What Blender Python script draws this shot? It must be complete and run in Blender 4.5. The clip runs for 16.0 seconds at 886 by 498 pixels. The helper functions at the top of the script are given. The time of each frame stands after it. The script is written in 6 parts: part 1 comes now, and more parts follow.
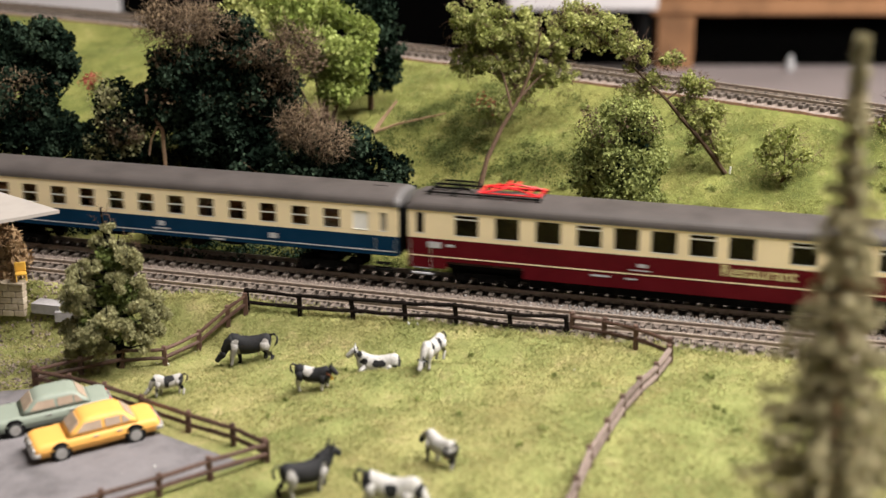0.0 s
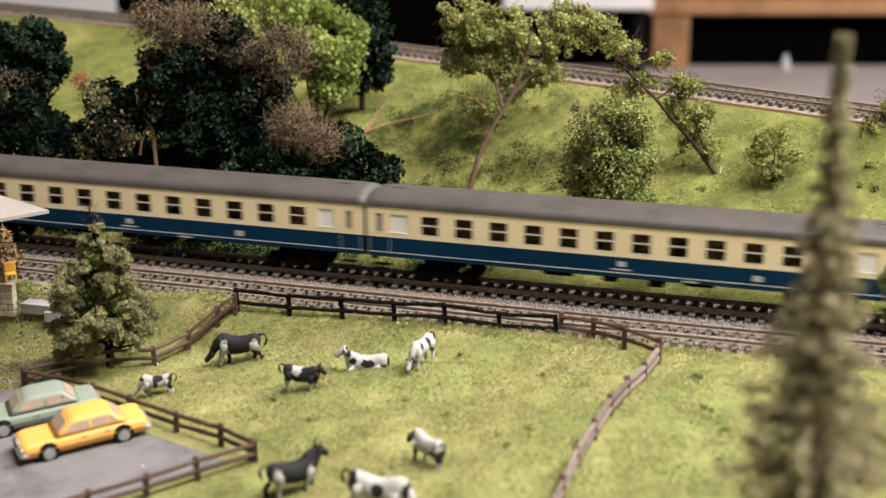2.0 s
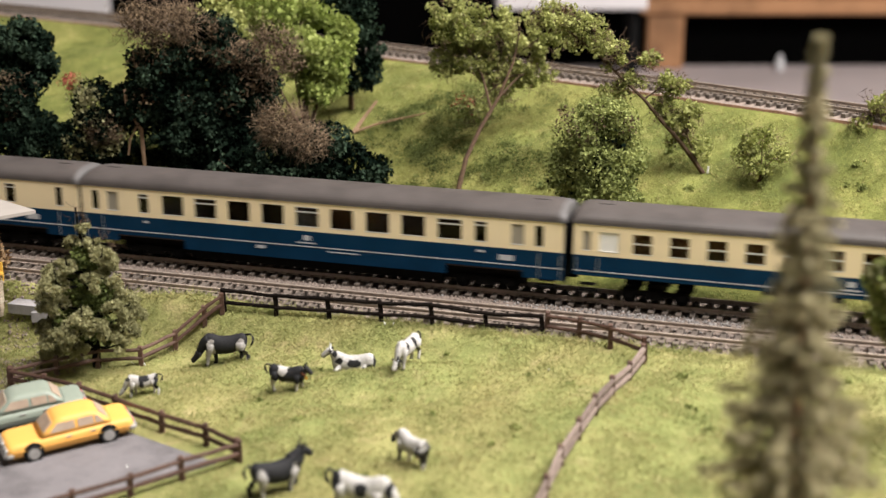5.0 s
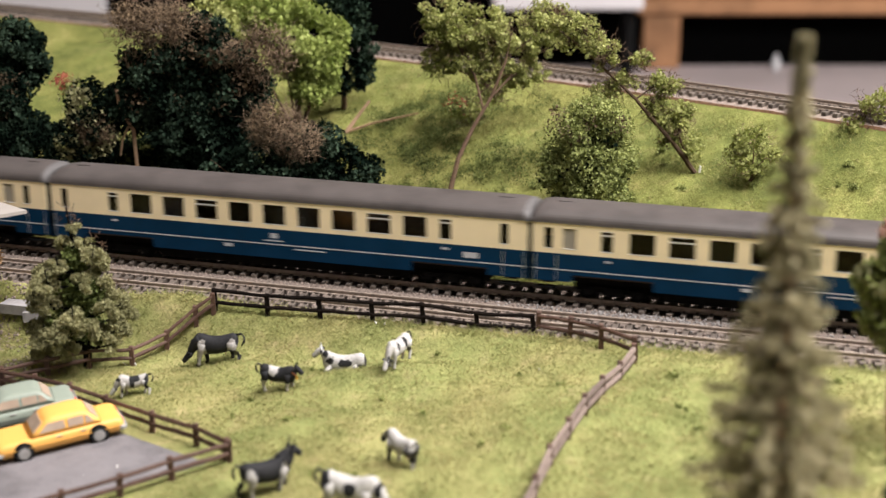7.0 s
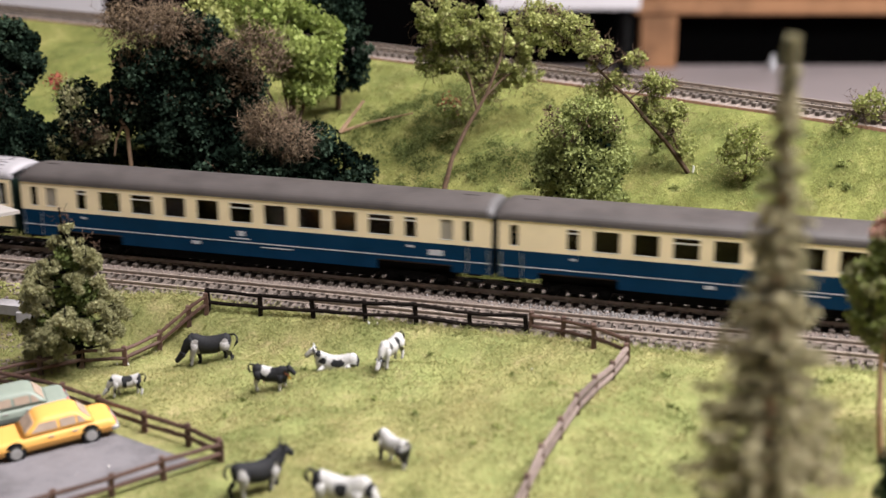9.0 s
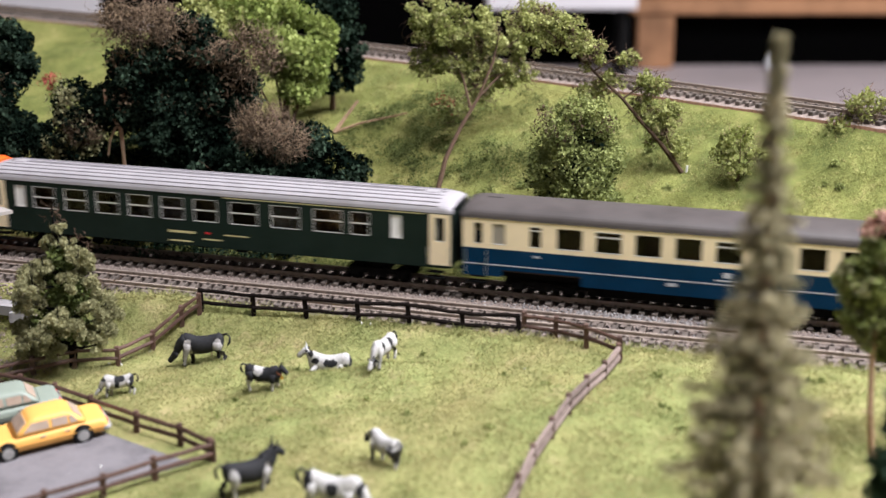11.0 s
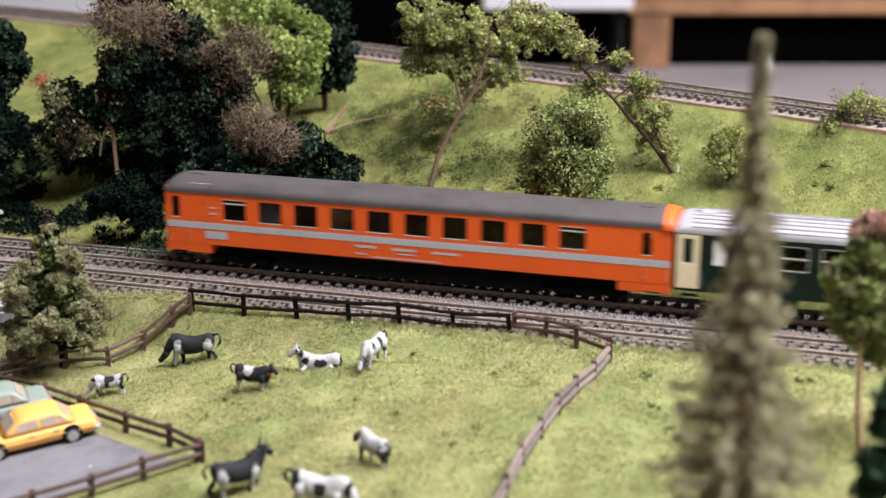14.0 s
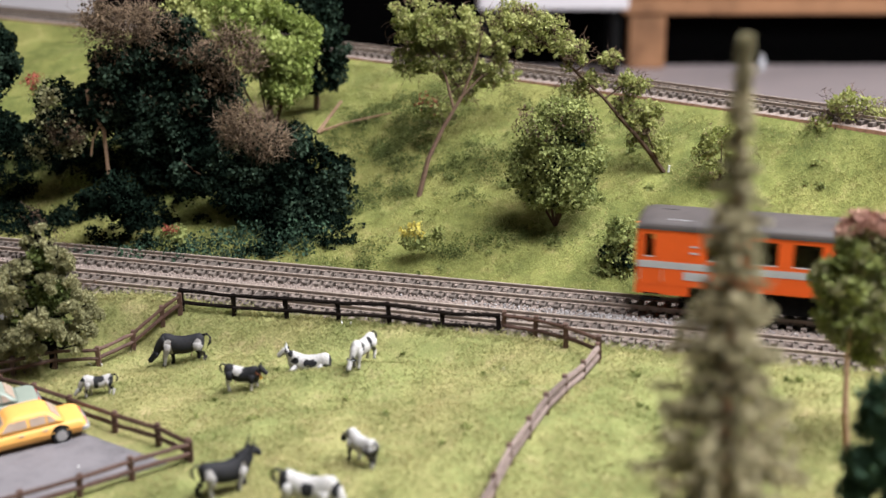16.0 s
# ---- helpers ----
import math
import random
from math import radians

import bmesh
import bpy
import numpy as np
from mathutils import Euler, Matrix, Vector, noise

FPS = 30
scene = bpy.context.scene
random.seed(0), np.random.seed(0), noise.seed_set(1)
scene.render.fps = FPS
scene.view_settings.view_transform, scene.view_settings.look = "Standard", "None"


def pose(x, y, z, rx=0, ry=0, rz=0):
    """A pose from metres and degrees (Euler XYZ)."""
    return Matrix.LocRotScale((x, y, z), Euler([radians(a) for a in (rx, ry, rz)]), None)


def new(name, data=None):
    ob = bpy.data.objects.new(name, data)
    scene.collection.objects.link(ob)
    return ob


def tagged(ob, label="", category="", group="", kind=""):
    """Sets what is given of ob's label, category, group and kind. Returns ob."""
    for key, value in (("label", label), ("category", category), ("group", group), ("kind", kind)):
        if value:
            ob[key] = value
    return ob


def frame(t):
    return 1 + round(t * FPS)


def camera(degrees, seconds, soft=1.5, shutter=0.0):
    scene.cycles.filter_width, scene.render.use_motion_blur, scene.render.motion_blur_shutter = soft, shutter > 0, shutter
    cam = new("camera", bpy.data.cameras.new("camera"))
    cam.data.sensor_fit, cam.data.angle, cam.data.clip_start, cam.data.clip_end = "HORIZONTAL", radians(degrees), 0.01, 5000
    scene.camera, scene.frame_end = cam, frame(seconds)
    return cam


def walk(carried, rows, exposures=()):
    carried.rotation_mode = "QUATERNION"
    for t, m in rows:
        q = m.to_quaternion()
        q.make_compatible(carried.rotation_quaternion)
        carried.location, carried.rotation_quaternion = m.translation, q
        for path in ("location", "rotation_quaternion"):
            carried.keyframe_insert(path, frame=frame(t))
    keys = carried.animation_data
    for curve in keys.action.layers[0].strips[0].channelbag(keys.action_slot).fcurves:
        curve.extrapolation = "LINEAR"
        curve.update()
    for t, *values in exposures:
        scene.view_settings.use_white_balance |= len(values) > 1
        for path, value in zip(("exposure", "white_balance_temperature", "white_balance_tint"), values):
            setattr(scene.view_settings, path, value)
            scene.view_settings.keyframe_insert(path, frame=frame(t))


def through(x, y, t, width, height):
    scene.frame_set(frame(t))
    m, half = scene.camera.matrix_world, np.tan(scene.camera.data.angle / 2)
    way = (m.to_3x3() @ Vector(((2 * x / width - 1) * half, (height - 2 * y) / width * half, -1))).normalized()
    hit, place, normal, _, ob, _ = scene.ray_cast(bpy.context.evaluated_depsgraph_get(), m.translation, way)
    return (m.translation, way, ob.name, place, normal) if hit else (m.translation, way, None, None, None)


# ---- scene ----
MM = 0.001

# ---- camera and its slide ----
cam = camera(36.0, 16.0, soft=1.45, shutter=0.8)
cam.data.dof.use_dof = True
cam.data.dof.focus_distance = 0.75
cam.data.dof.aperture_fstop = 7.8
SLIDE = [(0, 0), (0.5, .0407), (1, .0860), (1.5, .1234), (2, .1608), (2.5, .1950), (3, .2262), (3.5, .2584), (4, .2923),
         (5.2, .374), (6.5, .4601), (7, .4930), (7.5, .5190), (8, .5433), (8.5, .5700), (9, .5989), (10.2, .663), (11.5, .7288),
         (12, .7480), (12.5, .7680), (13, .7870), (13.5, .8130), (14, .8490), (14.5, .8870), (15, .9290), (15.5, .966), (16, 1.0)]
walk(cam, [(t, pose(25.8 * MM * k, -1.5 * MM * k, 0.235, 90 - 17.1, 0, -0.712 * k)) for t, k in SLIDE],
     [(0, 0, 6450, 10.8), (4, 0, 6420, 11), (8, 0.02, 6180, 14), (12.5, 0.06, 5680, 14.5), (15, 0.04, 5720, 13), (16, 0.02, 5840, 12.5)])

# ---- light: the hall's ceiling panels ----
world = bpy.data.worlds.new("hall_air")
world.use_nodes = True
scene.world = world
world.node_tree.nodes["Background"].inputs[0].default_value = (0.8, 0.86, 1.0, 1)
world.node_tree.nodes["Background"].inputs[1].default_value = 0.02


def ceiling_lamp(x, y, z, sx, sy, watts, colour):
    d = bpy.data.lights.new("hall_lamp", "AREA")
    d.shape, d.size, d.size_y, d.energy, d.color = "RECTANGLE", sx, sy, watts, colour
    o = new("hall_lamp", d)
    o.matrix_basis = pose(x, y, z)
    return o


ceiling_lamp(0.70, 0.10, 1.72, 1.2, 0.6, 90, (1.0, 0.95, 0.88))
ceiling_lamp(1.70, 1.00, 1.72, 1.2, 0.6, 120, (1.0, 0.95, 0.88))


# ---- materials ----
def nodes_of(name):
    m = bpy.data.materials.new(name)
    m.use_nodes = True
    nt = m.node_tree
    return m, nt, nt.nodes["Principled BSDF"]


def add(nt, kind, **kw):
    n = nt.nodes.new(kind)
    for k, v in kw.items():
        n.inputs[k].default_value = v
    return n


def ramp(nt, fac, stops):
    r = nt.nodes.new("ShaderNodeValToRGB")
    e = r.color_ramp.elements
    while len(e) < len(stops):
        e.new(0.5)
    for el, (p, c) in zip(e, stops):
        el.position, el.color = p, (*c, 1)
    nt.links.new(fac, r.inputs[0])
    return r.outputs[0]


def mix(nt, fac, a, b, mode="MIX"):
    n = nt.nodes.new("ShaderNodeMix")
    n.data_type, n.blend_type = "RGBA", mode
    for sock, v in ((n.inputs[0], fac), (n.inputs[6], a), (n.inputs[7], b)):
        if hasattr(v, "is_output"):
            nt.links.new(v, sock)
        else:
            sock.default_value = v if isinstance(v, float) else (*v, 1)
    return n.outputs[2]


def noise_tex(nt, scale, detail=4.0, rough=0.6):
    """Noise in object space; scale in grains per millimetre."""
    co = nt.nodes.new("ShaderNodeTexCoord")
    n = add(nt, "ShaderNodeTexNoise", Scale=scale * 1000, Detail=detail, Roughness=rough)
    nt.links.new(co.outputs["Object"], n.inputs["Vector"])
    return n.outputs["Fac"]


def bumped(nt, bsdf, fac, strength, mm):
    b = add(nt, "ShaderNodeBump", Strength=strength, Distance=mm * MM)
    nt.links.new(fac, b.inputs["Height"])
    nt.links.new(b.outputs[0], bsdf.inputs["Normal"])


def painted(name, colour, rough=0.4, wear=0.12, metal=0.0, scale=0.15, bump=0.05):
    """Paint or plastic with faint stains and grain."""
    m, nt, b = nodes_of(name)
    f = noise_tex(nt, scale)
    g = noise_tex(nt, scale * 14, 2)
    dark = tuple(c * (1 - 2.2 * wear) for c in colour)
    lite = tuple(min(1, c * (1 + wear) + wear * 0.02) for c in colour)
    c = ramp(nt, f, [(0.3, dark), (0.5, colour), (0.72, lite)])
    c = mix(nt, 0.12 * wear / 0.12, c, ramp(nt, g, [(0.35, dark), (0.65, lite)]))
    nt.links.new(c, b.inputs["Base Color"])
    b.inputs["Roughness"].default_value, b.inputs["Metallic"].default_value = rough, metal
    b.inputs["Specular IOR Level"].default_value = 0.3
    if bump:
        bumped(nt, b, g, 0.3, bump)
    return m


def leafy(name, stops, rough=0.75, through=0.25, shine=0.2):
    """Foliage flock: each flake takes its own shade."""
    m, nt, b = nodes_of(name)
    geo = nt.nodes.new("ShaderNodeNewGeometry")
    c = ramp(nt, geo.outputs["Random Per Island"], stops)
    f = noise_tex(nt, 0.05, 2)
    c = mix(nt, 0.5, c, ramp(nt, f, [(0.3, stops[0][1]), (0.7, stops[-1][1])]))
    nt.links.new(c, b.inputs["Base Color"])
    b.inputs["Roughness"].default_value = rough
    b.inputs["Specular IOR Level"].default_value = shine
    if through:
        tr = nt.nodes.new("ShaderNodeBsdfTranslucent")
        nt.links.new(c, tr.inputs[0])
        ms = nt.nodes.new("ShaderNodeMixShader")
        ms.inputs[0].default_value = through
        nt.links.new(b.outputs[0], ms.inputs[1])
        nt.links.new(tr.outputs[0], ms.inputs[2])
        nt.links.new(ms.outputs[0], nt.nodes["Material Output"].inputs[0])
    return m


def pieces(name, stops, rough=0.85, scale=1.0, bump=0.15):
    """Wood, stone and the like in many pieces, each a shade of its own."""
    m, nt, b = nodes_of(name)
    geo = nt.nodes.new("ShaderNodeNewGeometry")
    info = nt.nodes.new("ShaderNodeObjectInfo")
    s = nt.nodes.new("ShaderNodeMath")
    s.operation = "ADD"
    nt.links.new(geo.outputs["Random Per Island"], s.inputs[0])
    nt.links.new(info.outputs["Random"], s.inputs[1])
    fr = nt.nodes.new("ShaderNodeMath")
    fr.operation = "FRACT"
    nt.links.new(s.outputs[0], fr.inputs[0])
    c = ramp(nt, fr.outputs[0], stops)
    f = noise_tex(nt, scale, 5)
    c = mix(nt, 0.45, c, ramp(nt, f, [(0.35, stops[0][1]), (0.65, stops[-1][1])]))
    nt.links.new(c, b.inputs["Base Color"])
    b.inputs["Roughness"].default_value = rough
    b.inputs["Specular IOR Level"].default_value = 0.3
    bumped(nt, b, f, 0.5, bump)
    return m


def grass_ground(name, stops, wide):
    """Static grass: grains, tufts and broad drifts of colour."""
    m, nt, b = nodes_of(name)
    big = noise_tex(nt, 0.014, 3)
    mid = noise_tex(nt, 0.07, 5, 0.7)
    fine = noise_tex(nt, 0.7, 4, 0.75)
    c = ramp(nt, mid, list(zip((0.34, 0.45, 0.56, 0.68), stops)))
    c = mix(nt, 0.45, c, ramp(nt, big, list(zip((0.38, 0.5, 0.62), wide))))
    g = ramp(nt, fine, [(0.36, (0.62, 0.62, 0.58)), (0.50, (0.95, 0.95, 0.95)), (0.62, (1.22, 1.22, 1.22))])
    c = mix(nt, 0.7, c, g, "MULTIPLY")
    nt.links.new(c, b.inputs["Base Color"])
    b.inputs["Roughness"].default_value = 0.95
    b.inputs["Specular IOR Level"].default_value = 0.1
    bumped(nt, b, fine, 0.9, 0.9)
    return m


def glass(name, tint, rough=0.06, clear=1.0):
    m, nt, b = nodes_of(name)
    b.inputs["Base Color"].default_value = (*tint, 1)
    b.inputs["Roughness"].default_value = rough
    b.inputs["Transmission Weight"].default_value = clear
    b.inputs["IOR"].default_value = 1.22
    return m


def cow_coat(name, ground, patch, spots=()):
    """Painted hide: spots are ellipsoids (x, y, z, rx, ry, rz) in millimetres of the other colour, with wavy edges."""
    m, nt, b = nodes_of(name)
    co = nt.nodes.new("ShaderNodeTexCoord")
    g = noise_tex(nt, 1.2, 3)
    mm = nt.nodes.new("ShaderNodeVectorMath")
    mm.operation = "SCALE"
    mm.inputs["Scale"].default_value = 1000
    nt.links.new(co.outputs["Object"], mm.inputs[0])
    wav = add(nt, "ShaderNodeTexNoise", Scale=0.45, Detail=2.0)
    nt.links.new(mm.outputs[0], wav.inputs["Vector"])
    wob = nt.nodes.new("ShaderNodeVectorMath")
    wob.operation = "MULTIPLY_ADD"
    nt.links.new(wav.outputs["Color"], wob.inputs[0])
    wob.inputs[1].default_value = (2.6, 2.6, 2.6)
    nt.links.new(mm.outputs[0], wob.inputs[2])
    mask = None
    for x, y, z, rx, ry, rz in spots:
        d = nt.nodes.new("ShaderNodeVectorMath")
        d.operation = "MULTIPLY_ADD"
        nt.links.new(wob.outputs[0], d.inputs[0])
        d.inputs[1].default_value = (1 / rx, 1 / ry, 1 / rz)
        d.inputs[2].default_value = (-(x + 1.3) / rx, -(y + 1.3) / ry, -(z + 1.3) / rz)
        ln = nt.nodes.new("ShaderNodeVectorMath")
        ln.operation = "LENGTH"
        nt.links.new(d.outputs[0], ln.inputs[0])
        lt = ramp(nt, ln.outputs["Value"], [(0.94, (1, 1, 1)), (1.0, (0, 0, 0))])
        mask = lt if mask is None else mix(nt, 1.0, mask, lt, "LIGHTEN")

    def shade(c):
        return ramp(nt, g, [(0.35, tuple(q * 0.72 for q in c)), (0.65, tuple(q * 1.15 for q in c))])
    c = shade(ground) if mask is None else mix(nt, mask, shade(ground), shade(patch))
    nt.links.new(c, b.inputs["Base Color"])
    b.inputs["Roughness"].default_value = 0.75
    b.inputs["Specular IOR Level"].default_value = 0.2
    bumped(nt, b, g, 0.4, 0.15)
    return m


GRASS = grass_ground("meadow_static_grass", [(0.1545, 0.165, 0.06), (0.2215, 0.232, 0.083), (0.2781, 0.272, 0.108), (0.3708, 0.3, 0.16)], [(0.1957, 0.225, 0.078), (0.2575, 0.262, 0.099), (0.3245, 0.285, 0.125)])
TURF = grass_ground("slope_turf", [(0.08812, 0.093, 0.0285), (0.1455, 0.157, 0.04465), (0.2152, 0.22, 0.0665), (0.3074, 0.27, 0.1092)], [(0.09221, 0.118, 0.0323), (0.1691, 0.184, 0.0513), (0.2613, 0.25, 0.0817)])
BLADE = leafy("grass_fibre", [(0.0, (0.145, 0.180, 0.050)), (0.3, (0.235, 0.268, 0.090)), (0.7, (0.345, 0.345, 0.140)), (1.0, (0.50, 0.42, 0.21))], 0.9, 0.4)
TURF_BLADE = leafy("slope_grass_fibre", [(0.0, (0.09738, 0.12, 0.0247)), (0.4, (0.2459, 0.265, 0.076)), (0.8, (0.3791, 0.37, 0.1283)), (1.0, (0.5533, 0.49, 0.2375))], 0.9, 0.35)
# shineless black for the unlit void behind the table
VOID_BLACK, _nt, _b = nodes_of("black_void")
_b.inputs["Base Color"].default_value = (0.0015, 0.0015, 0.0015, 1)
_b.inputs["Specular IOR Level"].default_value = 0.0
BALLAST = pieces("ballast", [(0.0, (0.1045, 0.0847, 0.0726)), (0.5, (0.209, 0.165, 0.1408)), (1.0, (0.363, 0.2915, 0.2508))], 0.95, 0.8, 0.5)
PALE_STONE = pieces("pale_ballast", [(0.0, (0.09, 0.08, 0.075)), (0.5, (0.18, 0.165, 0.16)), (1.0, (0.42, 0.40, 0.39))], 0.9, 0.8, 0.3)
SLEEPER = pieces("sleeper_plastic", [(0.0, (0.0552, 0.04485, 0.03795)), (0.5, (0.09775, 0.07935, 0.0667)), (1.0, (0.161, 0.1311, 0.1104))], 0.8, 0.6, 0.1)
RAIL_SIDE = painted("rusty_rail", (0.33, 0.27, 0.225), 0.6, 0.15, 0.15, 0.3)
CORK = painted("cork_roadbed", (0.27, 0.15, 0.09), 0.9, 0.2, 0, 0.4, 0.3)
FENCE_BROWN = pieces("brown_fence_plastic", [(0.0, (0.045, 0.024, 0.018)), (0.5, (0.085, 0.045, 0.034)), (1.0, (0.13, 0.075, 0.055))], 0.6, 0.5, 0.15)
FENCE_BLACK = pieces("dark_fence_plastic", [(0.0, (0.004, 0.003, 0.0025)), (0.5, (0.007, 0.005, 0.004)), (1.0, (0.014, 0.010, 0.008))], 0.95, 0.5, 0.15)
FENCE_BLACK.node_tree.nodes["Principled BSDF"].inputs["Specular IOR Level"].default_value = 0.08
FENCE_GREY = pieces("weathered_fence_wood", [(0.0, (0.085, 0.062, 0.053)), (0.5, (0.16, 0.118, 0.102)), (1.0, (0.26, 0.20, 0.175))], 0.8, 0.5, 0.2)
ASPHALT = painted("car_park_asphalt", (0.165, 0.153, 0.160), 0.9, 0.18, 0, 0.05, 0.12)
CREAM = painted("cream_paint", (0.84, 0.70, 0.46), 0.42, 0.03, 0, 0.05, 0)
BLUE = painted("ocean_blue_paint", (0.0012, 0.026, 0.066), 0.42, 0.10, 0, 0.05, 0)
WINE = painted("wine_red_paint", (0.090, 0.0032, 0.0075), 0.42, 0.10, 0, 0.05, 0)
ORANGE = painted("orange_red_paint", (0.80, 0.115, 0.014), 0.38, 0.04, 0, 0.05, 0)
FIR = painted("fir_green_paint", (0.010, 0.019, 0.0145), 0.35, 0.10, 0, 0.05, 0)
for _m in (BLUE, WINE, FIR):
    _m.node_tree.nodes["Principled BSDF"].inputs["Specular IOR Level"].default_value = 0.12
ROOF_GREY = painted("grey_roof_paint", (0.072, 0.062, 0.059), 0.5, 0.14, 0, 0.05, 0.03)
ROOF_SILVER = painted("silver_roof_paint", (0.37, 0.35, 0.365), 0.45, 0.06, 0.2, 0.05, 0)
BLACK = painted("black_underframe", (0.005, 0.0047, 0.0045), 0.85, 0.2, 0, 0.2)
RUBBER = painted("black_rubber", (0.010, 0.010, 0.010), 0.8, 0.1)
for _m in (BLACK, RUBBER):
    _m.node_tree.nodes["Principled BSDF"].inputs["Specular IOR Level"].default_value = 0.06
LINE_WHITE = painted("white_print", (0.66, 0.66, 0.63), 0.45, 0.05, 0, 0.1, 0)
LINE_GREY = painted("light_grey_print", (0.47, 0.48, 0.50), 0.4, 0.05, 0, 0.1, 0)
PRINT_YELLOW = painted("yellow_print", (0.60, 0.54, 0.27), 0.45, 0.05, 0, 0.1, 0)
ALU = painted("bare_aluminium", (0.62, 0.63, 0.64), 0.3, 0.05, 0.8, 0.2, 0)
PANE = glass("tinted_pane", (0.50, 0.42, 0.27))
PANE_BROWN = glass("brownish_pane", (0.55, 0.45, 0.34))
FROSTED = painted("frosted_pane", (0.80, 0.79, 0.76), 0.5, 0.03, 0, 0.1, 0)
FROSTED_DIM = painted("dull_frosted_pane", (0.30, 0.27, 0.22), 0.35, 0.05, 0, 0.1, 0)
SEAT = painted("brown_interior", (0.05, 0.03, 0.02), 0.8, 0.2, 0, 0.3)
CURTAIN = painted("interior_wall", (0.085, 0.058, 0.036), 0.8, 0.2, 0, 0.3)
RED = painted("red_pantograph", (0.62, 0.025, 0.03), 0.4, 0.1, 0, 0.2, 0)
YELLOW_CAR = painted("amber_car_plastic", (0.72, 0.385, 0.095), 0.42, 0.04, 0, 0.06, 0)
GREEN_CAR = painted("grey_green_car_plastic", (0.235, 0.27, 0.225), 0.4, 0.05, 0, 0.06, 0)
CAR_GLASS = painted("car_window", (0.40, 0.31, 0.24), 0.2, 0.12, 0, 0.12, 0)
CHROME = painted("silver_plastic", (0.36, 0.35, 0.335), 0.42, 0.12, 0.3, 0.2, 0)
TYRE = painted("tyre_black", (0.02, 0.02, 0.021), 0.7, 0.1)
BARK = pieces("bark", [(0.0, (0.048, 0.02856, 0.0168)), (0.5, (0.092, 0.05576, 0.033)), (1.0, (0.152, 0.0952, 0.06))], 0.9, 0.5, 0.3)
PALE_BARK = pieces("pale_bark", [(0.0, (0.22, 0.13, 0.08)), (0.5, (0.34, 0.21, 0.13)), (1.0, (0.46, 0.31, 0.20))], 0.85, 0.5, 0.2)
# near-black flock: dark green with the shade of the crowns in its colour
DARK_SHADE_LEAF = leafy("dark_green_shade_flock", [(0.0, (0.001, 0.0022, 0.0016)), (0.6, (0.0022, 0.0048, 0.0034)), (0.9, (0.006, 0.012, 0.008)), (1.0, (0.018, 0.031, 0.020))], 0.95, 0.0, 0.0)
# paler copy of the dark flock: light on the clumps put into colour
LIT_LEAF = leafy("lit_blue_green_flock", [(0.0, (0.004, 0.009, 0.006)), (0.6, (0.013, 0.024, 0.0155)), (1.0, (0.048, 0.075, 0.047))], 0.95, 0.0, 0.05)
TEAL_LEAF = leafy("blue_green_flock", [(0.0, (0.010, 0.022, 0.014)), (0.5, (0.022, 0.050, 0.030)), (1.0, (0.06, 0.11, 0.06))], 0.85, 0.1)
BRIGHT_LEAF = leafy("bright_green_flock", [(0.0, (0.10, 0.145, 0.022)), (0.4, (0.22, 0.285, 0.048)), (0.8, (0.34, 0.41, 0.10)), (1.0, (0.52, 0.57, 0.21))], 0.8, 0.35)
OLIVE_LEAF = leafy("olive_green_flock", [(0.0, (0.0945, 0.115, 0.02)), (0.35, (0.2415, 0.28, 0.05)), (0.8, (0.42, 0.445, 0.13)), (1.0, (0.609, 0.61, 0.28))], 0.8, 0.42)
MID_LEAF = leafy("mid_green_flock", [(0.0, (0.06572, 0.085, 0.022)), (0.4, (0.1749, 0.21, 0.055)), (0.8, (0.3074, 0.35, 0.1)), (1.0, (0.4664, 0.5, 0.19))], 0.7, 0.3)
# dark flock for moss, and for shade painted on slope and foam tree
MOSS_SHADE = leafy("moss_shade_flock", [(0.0, (0.035, 0.050, 0.014)), (0.5, (0.075, 0.095, 0.026)), (1.0, (0.15, 0.18, 0.05))], 0.9, 0.1)
DRY_LEAF = leafy("dry_brown_flock", [(0.0, (0.020, 0.014, 0.008)), (0.6, (0.06, 0.042, 0.024)), (1.0, (0.17, 0.118, 0.07))], 0.9, 0.1)
TWIG = pieces("dry_twig", [(0.0, (0.04, 0.0266, 0.01584)), (0.5, (0.12, 0.07904, 0.04752)), (1.0, (0.32, 0.228, 0.144))], 0.85, 0.5, 0.1)
FOAM_LEAF = leafy("grey_green_foam", [(0.0, (0.1568, 0.154, 0.07344)), (0.45, (0.2632, 0.2585, 0.1274)), (0.85, (0.3584, 0.3465, 0.1782)), (1.0, (0.4704, 0.4455, 0.2484))], 0.9, 0.38)
NEEDLE = leafy("faded_spruce_needles", [(0.0, (0.16, 0.152, 0.08)), (0.5, (0.36, 0.33, 0.19)), (1.0, (0.58, 0.51, 0.335))], 0.9, 0.45)
RED_FLOCK = leafy("red_flower_flock", [(0.0, (0.20, 0.045, 0.03)), (1.0, (0.44, 0.13, 0.085))], 0.8, 0.2)
ROSE_FLOCK = leafy("dusty_rose_flock", [(0.0, (0.24, 0.12, 0.09)), (1.0, (0.50, 0.30, 0.23))], 0.8, 0.2)
YELLOW_FLOCK = leafy("yellow_flower_flock", [(0.0, (0.45, 0.37, 0.05)), (1.0, (0.68, 0.60, 0.17))], 0.8, 0.2)
STRAW = leafy("straw", [(0.0, (0.16, 0.095, 0.045)), (0.5, (0.30, 0.19, 0.10)), (1.0, (0.45, 0.32, 0.19))], 0.9, 0.1)
CANOPY = painted("white_roof_card", (0.33, 0.30, 0.275), 0.6, 0.05, 0, 0.05, 0.03)
